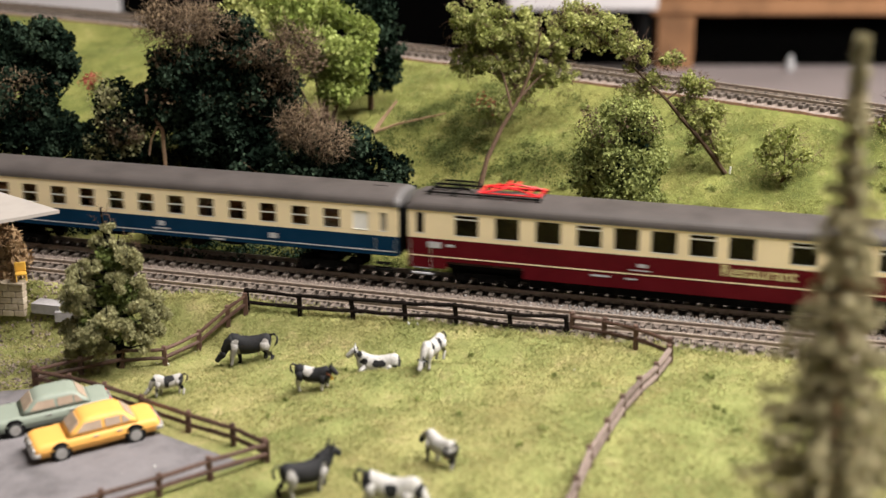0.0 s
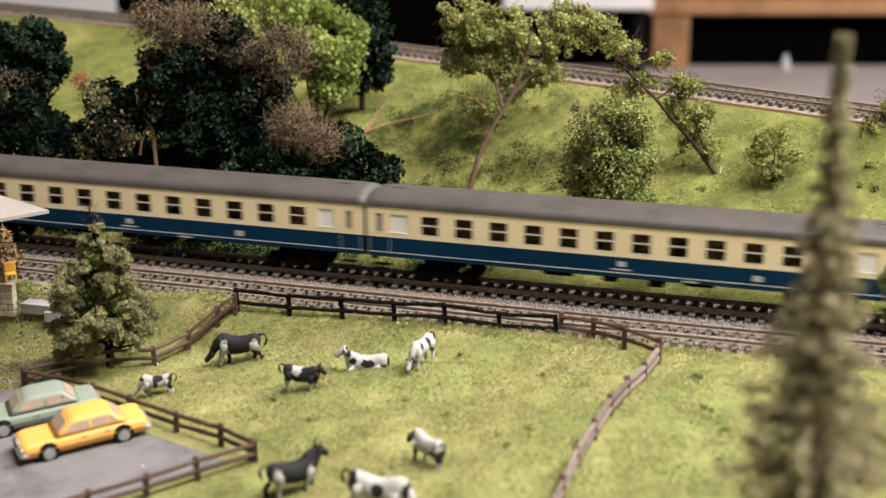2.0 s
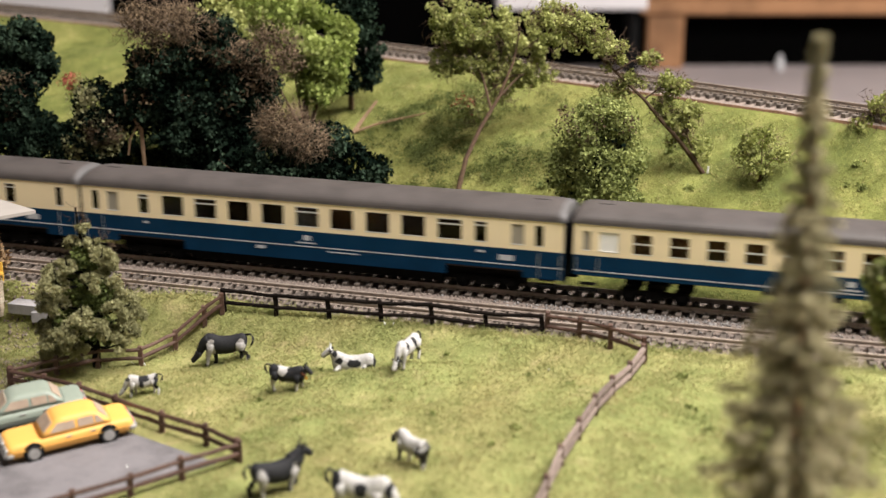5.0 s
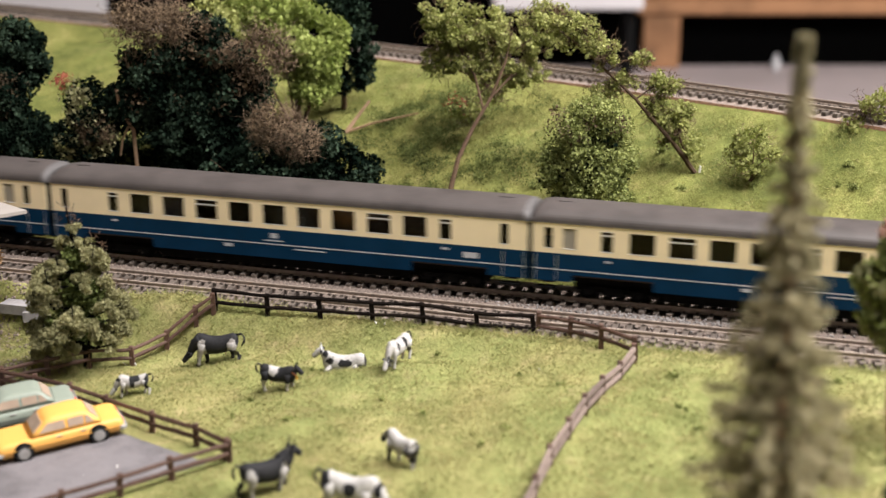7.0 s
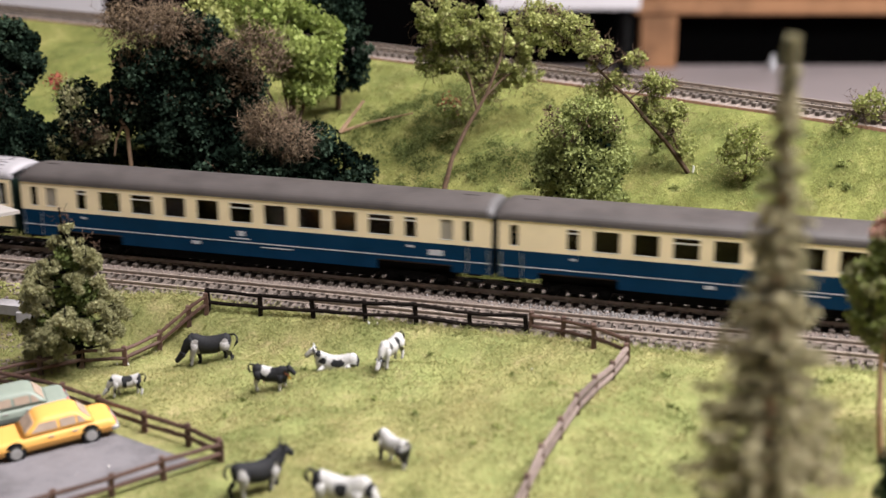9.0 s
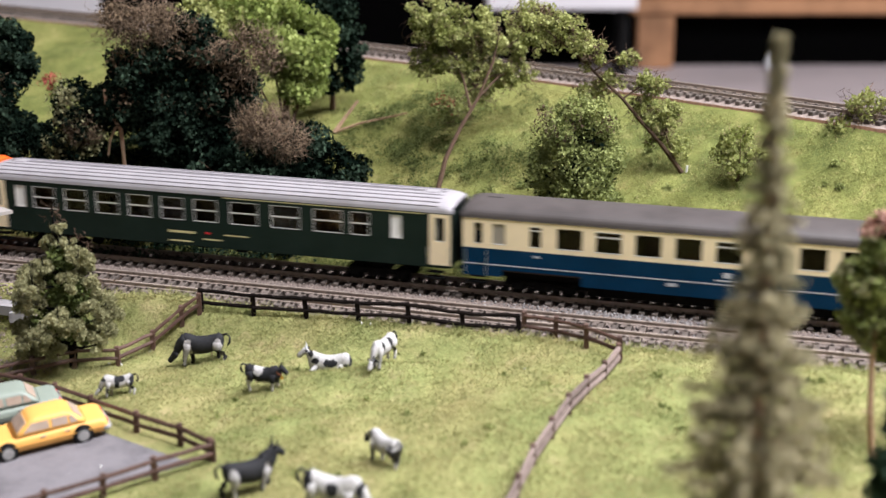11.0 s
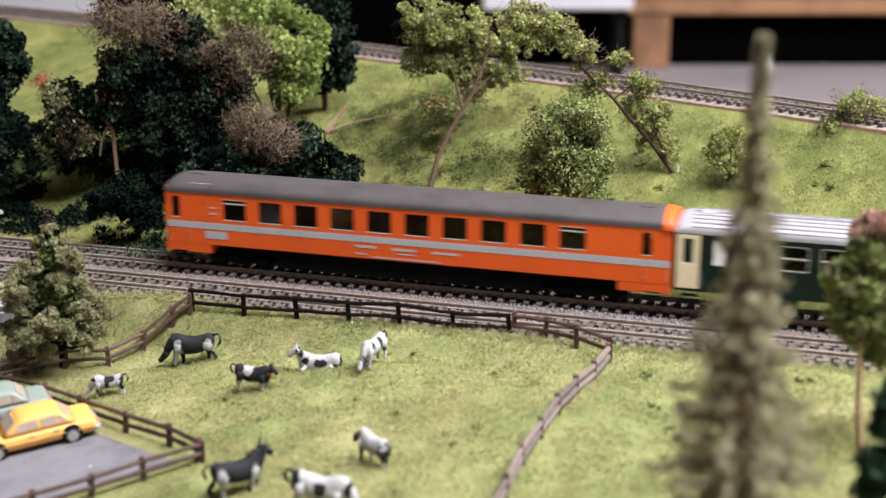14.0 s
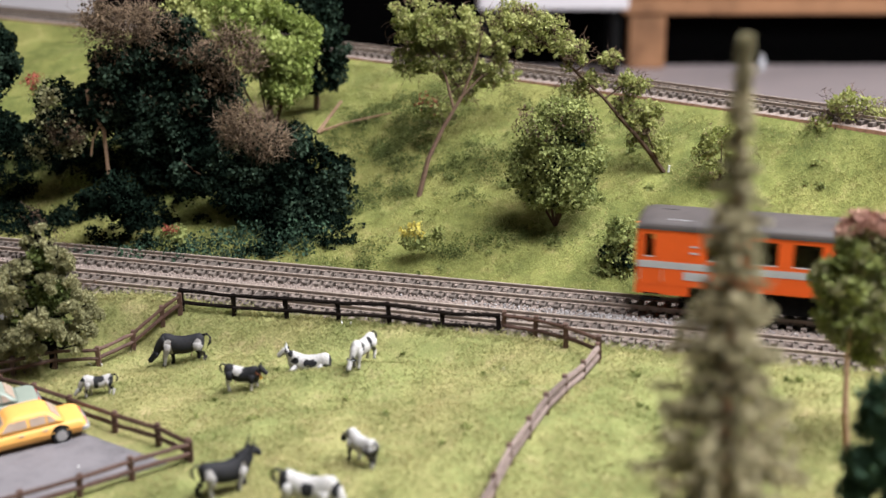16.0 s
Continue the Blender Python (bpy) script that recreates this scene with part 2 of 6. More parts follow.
MASONRY = pieces("pale_masonry", [(0.0, (0.26, 0.21, 0.15)), (0.5, (0.38, 0.31, 0.23)), (1.0, (0.50, 0.43, 0.34))], 0.9, 0.4, 0.3)
SLAB = painted("grey_slab", (0.27, 0.255, 0.26), 0.85, 0.2, 0, 0.1, 0.2)
CHAIR_YELLOW = painted("yellow_plastic", (0.72, 0.42, 0.07), 0.5, 0.08, 0, 0.1, 0)
TABLE_GREY = painted("grey_table_top", (0.40, 0.345, 0.345), 0.55, 0.06, 0, 0.004, 0)
PINE = painted("orange_brown_wood", (0.36, 0.185, 0.090), 0.6, 0.2, 0, 0.01, 0)
DARK_CLOTH = painted("black_cloth", (0.003, 0.003, 0.003), 0.95, 0.1, 0, 0.01, 0)
WHITE_BOARD = painted("white_board", (0.72, 0.70, 0.72), 0.6, 0.03, 0, 0.005, 0)
HALL_WALL = painted("hall_wall", (0.55, 0.53, 0.5), 0.9, 0.06, 0, 0.001, 0)
HALL_FLOOR = painted("hall_floor", (0.22, 0.2, 0.19), 0.7, 0.1, 0, 0.002, 0)
BOTTLE = painted("white_bottle", (0.5, 0.5, 0.52), 0.4, 0.03, 0, 0.05, 0)
COAL, CHALK, ASH = (0.018, 0.018, 0.020), (0.43, 0.415, 0.40), (0.30, 0.285, 0.27)
ALL_BLACK = cow_coat("black_hide", COAL, COAL)
ALL_WHITE = cow_coat("white_hide", CHALK, CHALK)


# ---- mesh tools: all sizes in millimetres ----
def at(x, y, z, rz=0, rx=0, ry=0):
    return pose(x * MM, y * MM, z * MM, rx, ry, rz)


def part(name, bm, material, parent=None, label="", smooth=False):
    me = bpy.data.meshes.new(name)
    bmesh.ops.recalc_face_normals(bm, faces=bm.faces)
    bm.transform(Matrix.Scale(MM, 4))
    bm.to_mesh(me)
    bm.free()
    if smooth:
        me.polygons.foreach_set("use_smooth", [True] * len(me.polygons))
    me.materials.append(material)
    ob = new(name, me)
    ob.parent = parent
    return tagged(ob, label)


def raw(name, verts, faces, material, parent=None, label="", smooth=False):
    """A mesh straight from arrays, for many small pieces."""
    verts, faces = np.asarray(verts, dtype=np.float32) * MM, np.asarray(faces, dtype=np.int32)
    me = bpy.data.meshes.new(name)
    k = faces.shape[1]
    me.vertices.add(len(verts))
    me.vertices.foreach_set("co", verts.ravel())
    me.loops.add(faces.size)
    me.loops.foreach_set("vertex_index", faces.ravel())
    me.polygons.add(len(faces))
    me.polygons.foreach_set("loop_start", np.arange(0, faces.size, k, dtype=np.int32))
    me.update(calc_edges=True)
    if smooth:
        me.polygons.foreach_set("use_smooth", [True] * len(faces))
    me.materials.append(material)
    ob = new(name, me)
    ob.parent = parent
    return tagged(ob, label)


def thing(name, m, label, category, group=""):
    e = new(name)
    e.empty_display_size = 0.01
    e.matrix_basis = m
    return tagged(e, label, category, group)


def box(bm, x0, x1, y0, y1, z0, z1, bevel=0.0):
    vs = [bm.verts.new((x, y, z)) for x in (x0, x1) for y in (y0, y1) for z in (z0, z1)]
    fs = [bm.faces.new([vs[i] for i in q]) for q in ((0, 1, 3, 2), (4, 6, 7, 5), (0, 4, 5, 1), (2, 3, 7, 6), (0, 2, 6, 4), (1, 5, 7, 3))]
    if bevel:
        bmesh.ops.bevel(bm, geom=list({e for f in fs for e in f.edges}), offset=bevel, segments=1, affect="EDGES")
    return vs


def loft(bm, rings, closed=True, caps=True):
    loops = [[bm.verts.new(v) for v in r] for r in rings]
    n = len(rings[0])
    for a, b in zip(loops, loops[1:]):
        for i in range(n if closed else n - 1):
            bm.faces.new((a[i], a[(i + 1) % n], b[(i + 1) % n], b[i]))
    if caps and closed:
        bm.faces.new(loops[0][::-1])
        bm.faces.new(loops[-1])
    return loops


def tube(bm, pts, radii, seg=6, squash=1.0):
    pts = [Vector(p) for p in pts]
    if not hasattr(radii, "__len__"):
        radii = [radii] * len(pts)
    rings = []
    for i, p in enumerate(pts):
        d = (pts[min(i + 1, len(pts) - 1)] - pts[max(i - 1, 0)]).normalized()
        u = d.cross(Vector((0.13, 0.31, 0.94)) if abs(d.z) < 0.9 else Vector((1, 0.1, 0))).normalized()
        w = d.cross(u)
        rings.append([p + radii[i] * (math.cos(a) * u * squash + math.sin(a) * w) for a in [2 * math.pi * k / seg for k in range(seg)]])
    loft(bm, rings)


def disc(bm, x, y, z, r, depth, seg=16):
    """A wheel-like disc whose axle lies along y."""
    loft(bm, [[(x + r * f * math.cos(a), y + d, z + r * f * math.sin(a)) for a in [2 * math.pi * k / seg for k in range(seg)]]
              for f, d in ((0.88, 0), (1, depth * 0.2), (1, depth * 0.8), (0.88, depth))])


# ---- the lie of the land (millimetres; rail tops of the main line at height 0) ----
TX, TY, TURN = -121.8, 748.1, -16.73
CT, ST = math.cos(radians(TURN)), math.sin(radians(TURN))
NEAR_LINE = -41.0
UPPER_Z = 79.0


def to_world(s, n):
    return TX + s * CT - n * ST, TY + s * ST + n * CT


def to_track(x, y):
    return (x - TX) * CT + (y - TY) * ST, -(x - TX) * ST + (y - TY) * CT


def upper_line(s):
    return 302 - 0.378 * s - 0.00015 * s * s


def ease(a):
    a = min(1.0, max(0.0, a))
    return a * a * (3 - 2 * a)


def bumps(x, y):
    return (3.0 * noise.noise((x * 0.014, y * 0.014, 0.3)) + 1.4 * noise.noise((x * 0.04, y * 0.04, 1.7)) + 0.5 * noise.noise((x * 0.13, y * 0.13, 4.1))
            + 0.35 * noise.noise((x * 0.4, y * 0.4, 7.7)))


def land(x, y):
    s, n = to_track(x, y)
    d1, d2 = ((x + 202) * 106 + (y - 630) * 127) / 165, ((x + 75) * 35 - (y - 524) * 60) / 69.5
    rough = ease(max(d1, d2) / 14)
    field = -14 + 0.08 * min(200, max(-340, x)) + 1.8 * bumps(x, y) * rough
    if n <= -57:
        mound = 6.0 * math.exp(-((x + 12) / 46) ** 2 - ((y - 603) / 13) ** 2) - 3.2 * math.exp(-((x + 8) / 62) ** 2 - ((y - 575) / 14) ** 2) - 2.0 * math.exp(-((x - 10) / 50) ** 2 - ((y - 520) / 12) ** 2) + 4.2 * math.exp(-((x + 124) / 34) ** 2 - ((y - 682) / 9) ** 2)
        return field + (-4.6 - field) * ease((n + 84) / 22) + mound
    if n < 17:
        return -6.5
    top = upper_line(s)
    if n > top + 26:
        return UPPER_Z - 7 - 118 * ease((n - top - 26) / 60)
    f = min(1.0, max(0.0, (n - 17) / max(20, top - 19 - 17)))
    hollow = 8 * math.exp(-((x + 18) / 42) ** 2 - ((y - 838) / 55) ** 2) * min(1, f * 5) * min(1, (1 - f) * 5)
    return -6.5 + (UPPER_Z - 0.5) * f ** 0.92 - hollow + min(1, f * 6) * min(1, (1 - f) * 6) * 2.2 * bumps(x, y)


# ---- hall ----
def hall():
    bm = bmesh.new()
    box(bm, -4000, 4500, -2500, 5200, -1060, -1000)
    tagged(part("floor", bm, HALL_FLOOR), "grey hall floor far below the layout", "floor", kind="structure")
    bm = bmesh.new()
    box(bm, -4000, 4500, -2500, 5200, 1800, 1860)
    tagged(part("ceiling", bm, HALL_WALL), "pale hall ceiling", "ceiling", kind="structure")
    for name, b in (("wall_north", (-4000, 4500, 5200, 5300)), ("wall_south", (-4000, 4500, -2600, -2500)),
                    ("wall_east", (4500, 4600, -2500, 5200)), ("wall_west", (-4100, -4000, -2500, 5200))):
        bm = bmesh.new()
        box(bm, *b, -1000, 1800)
        tagged(part(name, bm, HALL_WALL), "plain pale hall wall", "wall", kind="structure")


hall()


# ---- ground ----
def terrain():
    xs, ys = np.arange(-480, 521, 2.8), np.arange(240, 1311, 2.8)
    verts = [(x, y, land(x, y)) for y in ys for x in xs]
    w, h = len(xs), len(ys)
    i = np.arange((w) * (h)).reshape(h, w)
    faces = np.stack([i[:-1, :-1], i[:-1, 1:], i[1:, 1:], i[1:, :-1]], -1).reshape(-1, 4)
    g = raw("ground", verts, faces, GRASS, smooth=True)
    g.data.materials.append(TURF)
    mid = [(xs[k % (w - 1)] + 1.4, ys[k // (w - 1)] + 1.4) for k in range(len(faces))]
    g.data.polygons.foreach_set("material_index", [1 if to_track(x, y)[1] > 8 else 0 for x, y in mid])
    tagged(g, "hilly model meadow of pale green static grass", "ground", kind="structure")
    # the long board that carries the whole line, its legs and the edge boards
    base = thing("layout_board", at(TX, TY, 0, TURN), "long wooden base board carrying the model railway", "base board")
    bm = bmesh.new()
    box(bm, -2050, 2700, -430, 280, -112, -64, 3)
    part("board", bm, PINE, base)
    for s in (-1950, -700, 700, 1600, 2600):
        for n in (-400, 250):
            bm = bmesh.new()
            box(bm, s - 25, s + 25, n - 25, n + 25, -1000, -112)
            part("leg", bm, PINE, base)
    for x0, x1, y0, y1 in ((-488, -481, 240, 1310), (521, 528, 240, 1310), (-488, 528, 232, 239.5), (-488, 528, 1311, 1318)):
        bm = bmesh.new()
        box(bm, x0, x1, y0, y1, -112, -46)
        o = part("edge_board", bm, PINE, base)
        o.matrix_basis = at(TX, TY, 0, TURN).inverted()
    # ballast of the double main line
    prof = [(-67, -66), (-66, -11), (-60, -6.8), (-57, -5.0), (-51, -5.3), (-31, -5.3), (-27, -4.4), (-23, -3.8), (-18, -3.8), (-15, -4.4), (-11, -5.3), (11, -5.3), (16, -5.2), (24, -9), (25, -66)]
    ss = np.arange(-2040, 2691, 3.0)
    verts = []
    for s in ss:
        for n, z in prof:
            x, y = to_world(s, n + 0.7 * noise.noise((s * 0.2, n, 2)))
            verts.append((x, y, z + 0.45 * noise.noise((s * 0.35, n * 0.3, 5))))
    k = len(prof)
    i = np.arange(len(verts)).reshape(len(ss), k)
    faces = np.stack([i[:-1, :-1], i[1:, :-1], i[1:, 1:], i[:-1, 1:]], -1).reshape(-1, 4)
    tagged(raw("ballast_bed", verts, faces, BALLAST), "reddish grey ballast bed under the two main tracks", "ballast", kind="structure")
    # cork bed of the upper line
    prof = [(-20.5, -9.5), (-19.5, -5.9), (-16, -5.2), (16, -5.2), (23, -7)]
    ss = np.arange(-520, 461, 6.0)
    for name, sel, mat, lab in (("cork_roadbed", (0, 1), CORK, "brown cork edge of the upper railway bed"), ("upper_ballast_bed", (1, 2, 3, 4), BALLAST, "grey ballast of the upper railway line")):
        verts = []
        for s in ss:
            for q in sel:
                n, z = prof[q]
                x, y = to_world(s, upper_line(s) + n)
                verts.append((x, y, UPPER_Z + z + 0.4 * noise.noise((s * 0.2, n, 9))))
        k = len(sel)
        i = np.arange(len(verts)).reshape(len(ss), k)
        faces = np.stack([i[:-1, :-1], i[1:, :-1], i[1:, 1:], i[:-1, 1:]], -1).reshape(-1, 4)
        tagged(raw(name, verts, faces, mat), lab, "roadbed", kind="structure")


terrain()


def scatter_stones(name, n, place, lo, hi, material, label):
    """Loose stones: little four-sided lumps."""
    rng = np.random.default_rng(7)
    base = np.array([(1, 1, 1), (-1, -1, 1), (-1, 1, -1), (1, -1, -1)], dtype=float)
    tri = np.array([(0, 1, 2), (0, 3, 1), (0, 2, 3), (1, 3, 2)])
    vs, fs = [], []
    for k in range(n):
        x, y, z = place(rng)
        r = rng.uniform(lo, hi)
        vs.append(base * rng.uniform(0.5, 1, 3) * r @ np.array(Euler(rng.uniform(0, 6.28, 3)).to_matrix()) + (x, y, z))
        fs.append(tri + 4 * k)
    tagged(raw(name, np.concatenate(vs), np.concatenate(fs), material), label, "ballast", kind="stuff")


def bed_place(rng):
    s, n = rng.uniform(-210, 430), rng.uniform(-58, 16)
    return (*to_world(s, n), -3.9 if -26 < n < -16 else -5.3)


def pale_place(rng):
    s = rng.normal(262, 38)
    n = rng.normal(-20.5, 2.8) if rng.random() < 0.7 else rng.uniform(-58, 10)
    return (*to_world(s, n), -3.5 if -26 < n < -15 else -5.0)


scatter_stones("ballast_stones", 16000, bed_place, 0.5, 0.95, BALLAST, "loose brown-grey ballast stones between the rails")
scatter_stones("pale_ballast_stones", 800, pale_place, 0.45, 0.95, PALE_STONE, "heap of whitish ballast stones between the tracks")


def yard_place(rng):
    while True:
        x, y = rng.uniform(-310, -172), rng.uniform(628, 716)
        if noise.noise((x * 0.045, y * 0.045, 71)) > rng.uniform(-0.35, 0.3) and y > 628 + 0.6 * max(0, x + 190):
            return x, y, land(x, y) + 0.2


scatter_stones("yard_rubble", 2400, yard_place, 0.4, 1.2, BALLAST, "loose grey-brown rubble on the rough yard ground")


# ---- railway tracks ----
def track(name, line, z, s0, s1, step, label):
    t = thing(name, Matrix.Identity(4), label, "railway track", "railway tracks")
    for side in (-8.25, 8.25):
        prof = [(-1.1, -2.6), (1.1, -2.6), (1.1, -2.2), (0.3, -1.9), (0.3, -0.9), (0.55, -0.7), (0.55, 0), (-0.55, 0), (-0.55, -0.7), (-0.3, -0.9), (-0.3, -1.9), (-1.1, -2.2)]
        rings = []
        for s in np.arange(s0, s1 + 1, step):
            slope = (line(s + 1) - line(s - 1)) / 2
            k = math.hypot(1, slope)
            c = (s - side * slope / k, line(s) + side / k)
            rings.append([(*to_world(c[0] - a * slope / k, c[1] + a / k), z + b) for a, b in prof])
        bm = bmesh.new()
        loft(bm, rings)
        part("rail", bm, RAIL_SIDE, t, "rusty brown model rail")
    bm = bmesh.new()
    box(bm, -1.55, 1.55, -14.5, 14.5, -5.2, -2.6, 0.25)
    for a in (-8.25, 8.25):
        for b in (-1.9, 1.9):
            box(bm, -0.8, 0.8, a + b - 0.6, a + b + 0.6, -2.6, -1.7)
    first = part("sleeper", bm, SLEEPER, t)
    s, k, far = s0, 0, []
    while s < s1:
        if not -480 < s < 430:
            far.append(s)
            s += 7.0
            continue
        slope = (line(s + 1) - line(s - 1)) / 2
        ob = first if k == 0 else new("sleeper", first.data)
        ob.parent = t
        x, y = to_world(s, line(s))
        ob.matrix_basis = at(x, y, z, TURN + math.degrees(math.atan(slope)) + random.uniform(-1, 1))
        s += 7.0 / math.hypot(1, slope)
        k += 1
    if far:
        bm = bmesh.new()
        for s in far:
            vs = box(bm, -1.55, 1.55, -14.5, 14.5, -5.2, -2.6)
            x, y = to_world(s, line(s))
            m = Matrix.Translation((x, y, z)) @ pose(0, 0, 0, 0, 0, TURN)
            for v in vs:
                v.co = m @ v.co
        tagged(part("far_sleepers", bm, SLEEPER, t, "dark plastic sleepers further along"), kind="stuff")


track("main_track", lambda s: 0.0, 0.0, -2040, 2690, 4730, "straight model main track with dark sleepers")
track("near_track", lambda s: NEAR_LINE - 0.002 * s, 0.0, -230, 430, 660, "straight model track beside the meadow fence")
track("upper_track", upper_line, UPPER_Z, -480, 420, 12, "curved model track on the hilltop")


# ---- coaches ----
LEN = 281.0
WHEELSETS = []
ROOF_RIB = painted("dull_grey_rib", (0.24, 0.225, 0.235), 0.6, 0.1, 0, 0.1, 0)
ROOF_END_SHEEN = painted("mid_grey_roof_sheen", (0.10, 0.094, 0.094), 0.5, 0.1, 0, 0.1, 0)
GREY_INNER = painted("grey_compartment_wall", (0.16, 0.16, 0.145), 0.8, 0.2, 0, 0.2, 0)
WARM_INNER = painted("brown_compartment_wall", (0.36, 0.205, 0.11), 0.8, 0.2, 0, 0.2, 0)
FRAME = painted("window_bar", (0.58, 0.56, 0.52), 0.4, 0.05, 0.2, 0.2, 0)


def roof_profile(half, gutter, top, f, seg=22):
    pts = []
    for k in range(seg + 1):
        a = math.pi * k / seg
        y = -half * math.cos(a)
        z = gutter + (top - gutter) * f * math.sin(a) ** 0.8
        pts.append((y, z))
    return pts


def coach(label, lower, upper, roof, split, skirt, gutter, top, wz, wins, line=None, line_z=17.0, stripe_h=0.55, deep=True, ribs=0, pane_mat=PANE, inner=CURTAIN):
    """wins: (middle, width, style) from the rear end; style: bar height share, or 'plain', 'white', 'dull'."""
    c = thing("passenger_coach", Matrix.Identity(4), label, "railway coach", "coaches of the express train")
    z0, z1 = wz
    edges = [(x - w / 2, x + w / 2) for x, w, _ in wins]

    def wall(y0, y1):
        bm = bmesh.new()
        if skirt < 10:
            box(bm, 0.6, LEN - 0.6, y0, y1, 14.4, split)
            box(bm, 64, LEN - 64, y0, y1, skirt, 14.4)
            box(bm, 0.6, 22, y0, y1, skirt + 1.5, 14.4)
            box(bm, LEN - 22, LEN - 0.6, y0, y1, skirt + 1.5, 14.4)
        else:
            box(bm, 0.6, LEN - 0.6, y0, y1, skirt, split)
        bm2 = bmesh.new()
        if z0 > split:
            box(bm2, 0.6, LEN - 0.6, y0, y1, split, z0)
        box(bm2, 0.6, LEN - 0.6, y0, y1, z1, gutter)
        a = 0.6
        for p, q in edges + [(LEN - 0.6, LEN)]:
            box(bm2, a, p, y0, y1, z0, z1)
            a = q
        return bm, bm2

    for y0, y1 in ((-16, -14.9), (14.9, 16)):
        a, b = wall(y0, y1)
        part("lower_side", a, lower, c)
        part("upper_side", b, upper, c)
    for x0, x1 in ((0, 1.2), (LEN - 1.2, LEN)):
        bm = bmesh.new()
        box(bm, x0, x1, -14.9, 14.9, skirt, gutter + 3)
        part("end_wall", bm, upper if upper is lower else BLACK, c)
    # roof with rounded ends
    bm = bmesh.new()
    st = [(0, .62), (1.2, .80), (3.5, .93), (8, 1), (LEN / 2, 1), (LEN - 8, 1), (LEN - 3.5, .93), (LEN - 1.2, .80), (LEN, .62)]
    loft(bm, [[(x, y, z) for y, z in roof_profile(16.4, gutter, top, f)] + [(x, 15.6, gutter - 0.3), (x, -15.6, gutter - 0.3)] for x, f in st])
    part("roof", bm, roof, c, smooth=False)
    if ribs:
        for a in (22, 38, 54, 70, 86, 94, 110, 126, 142, 158):
            bm = bmesh.new()
            y, z = -16.4 * math.cos(radians(a)), gutter + (top - gutter) * math.sin(radians(a)) ** 0.8
            tube(bm, [(8, y, z + 0.1), (LEN - 8, y, z + 0.1)], 0.42, 6)
            part("roof_rib", bm, ROOF_RIB, c, "dull grey roof rib")
    for x in (11, LEN - 19):
        bm = bmesh.new()
        box(bm, x, x + 8, -3, 3, top - 0.6, top + 0.5, 0.3)
        part("roof_vent", bm, roof, c)
    # highlight on the roof's right end, painted as a paler grey band
    if lower is BLUE:
        bm = bmesh.new()
        loft(bm, [[(x, y, z) for y, z in roof_profile(16.7, gutter, top + 0.3, f)] + [(x, 15.6, gutter - 0.3), (x, -15.6, gutter - 0.3)] for x, f in ((LEN - 2.8, .92), (LEN - 1.0, .82), (LEN + 0.2, .64))])
        part("roof_end", bm, ROOF_END_SHEEN, c, "mid-grey band painting the roof end highlight")
    # gangways and coupling
    for x0, x1 in ((-1.4, 0), (LEN, LEN + 1.4)):
        bm = bmesh.new()
        box(bm, x0, x1, -7.5, 7.5, skirt + 1, gutter - 1, 0.5)
        part("gangway", bm, RUBBER, c)
        bm = bmesh.new()
        box(bm, x0 - 0.6, x1 + 0.6, -1.2, 1.2, 8.2, 9.6)
        part("coupling", bm, BLACK, c)
    # windows
    for (x, w, style), (p, q) in zip(wins, edges):
        bm = bmesh.new()
        box(bm, p, q, -15.5, -15.2, z0, z1)
        pane = part("window", bm, FROSTED if style == "white" else FROSTED_DIM if style == "dull" else pane_mat, c)
        bm = bmesh.new()
        box(bm, p, q, -16.1, -15.5, z0 - 0.2, z0 + 0.1)
        if isinstance(style, float):
            zb = z0 + (z1 - z0) * style
            box(bm, p, q, -16.0, -15.5, zb - 0.35, zb + 0.35)
            if style > 0.6 or lower is FIR:
                box(bm, p, q, -16.1, -15.5, z1 - 0.3, z1)
        if lower is FIR:
            box(bm, p, p + 0.35, -16.1, -15.5, z0, z1)
            box(bm, q - 0.35, q, -16.1, -15.5, z0, z1)
        part("window_frame", bm, FRAME, pane, "bright aluminium frame")
    # interior
    bm = bmesh.new()
    box(bm, 2, LEN - 2, -14.4, 14.4, skirt + 4, skirt + 5)
    part("cabin_floor", bm, SEAT, c)
    bm = bmesh.new()
    box(bm, 0, 2.0, -13, -3, 5, 19, 0.4)
    box(bm, -4, 6, -13, -3, 5, 10, 0.6)
    first = part("seat", bm, SEAT, c, "dim brown double-sided bench seat")
    x = 24
    while x < LEN - 30:
        for y in (0, 16):
            seat = first if x == 24 and y == 0 else new("seat", first.data)
            seat.parent = c
            seat.matrix_basis = at(x, y, skirt)
            if seat is not first:
                tagged(seat, "dim brown double-sided bench seat")
        x += 20.3
    bm = bmesh.new()
    yp = -9.0 if inner is WARM_INNER else 3.6
    box(bm, 14, LEN - 14, yp, yp + 0.6, skirt + 5, gutter - 1)
    part("partition", bm, inner, c)
    # underframe and bogies
    bm = bmesh.new()
    box(bm, 4, LEN - 4, -12, 12, max(skirt - 1.5, 10), skirt + 3.6)
    for x0, x1, d in ((96, 112, 10), (128, 136, 9.2), (152, 160, 8.4), (170, 186, 10.5)):
        box(bm, x0, x1, -8, 8, d, skirt + 1, 0.4)
    if deep:
        box(bm, 66, LEN - 66, -13.5, 13.5, 3.6, skirt + 1)
        box(bm, 22, LEN - 22, -9, 9, 4.6, skirt + 1)
    part("underframe", bm, BLACK, c)
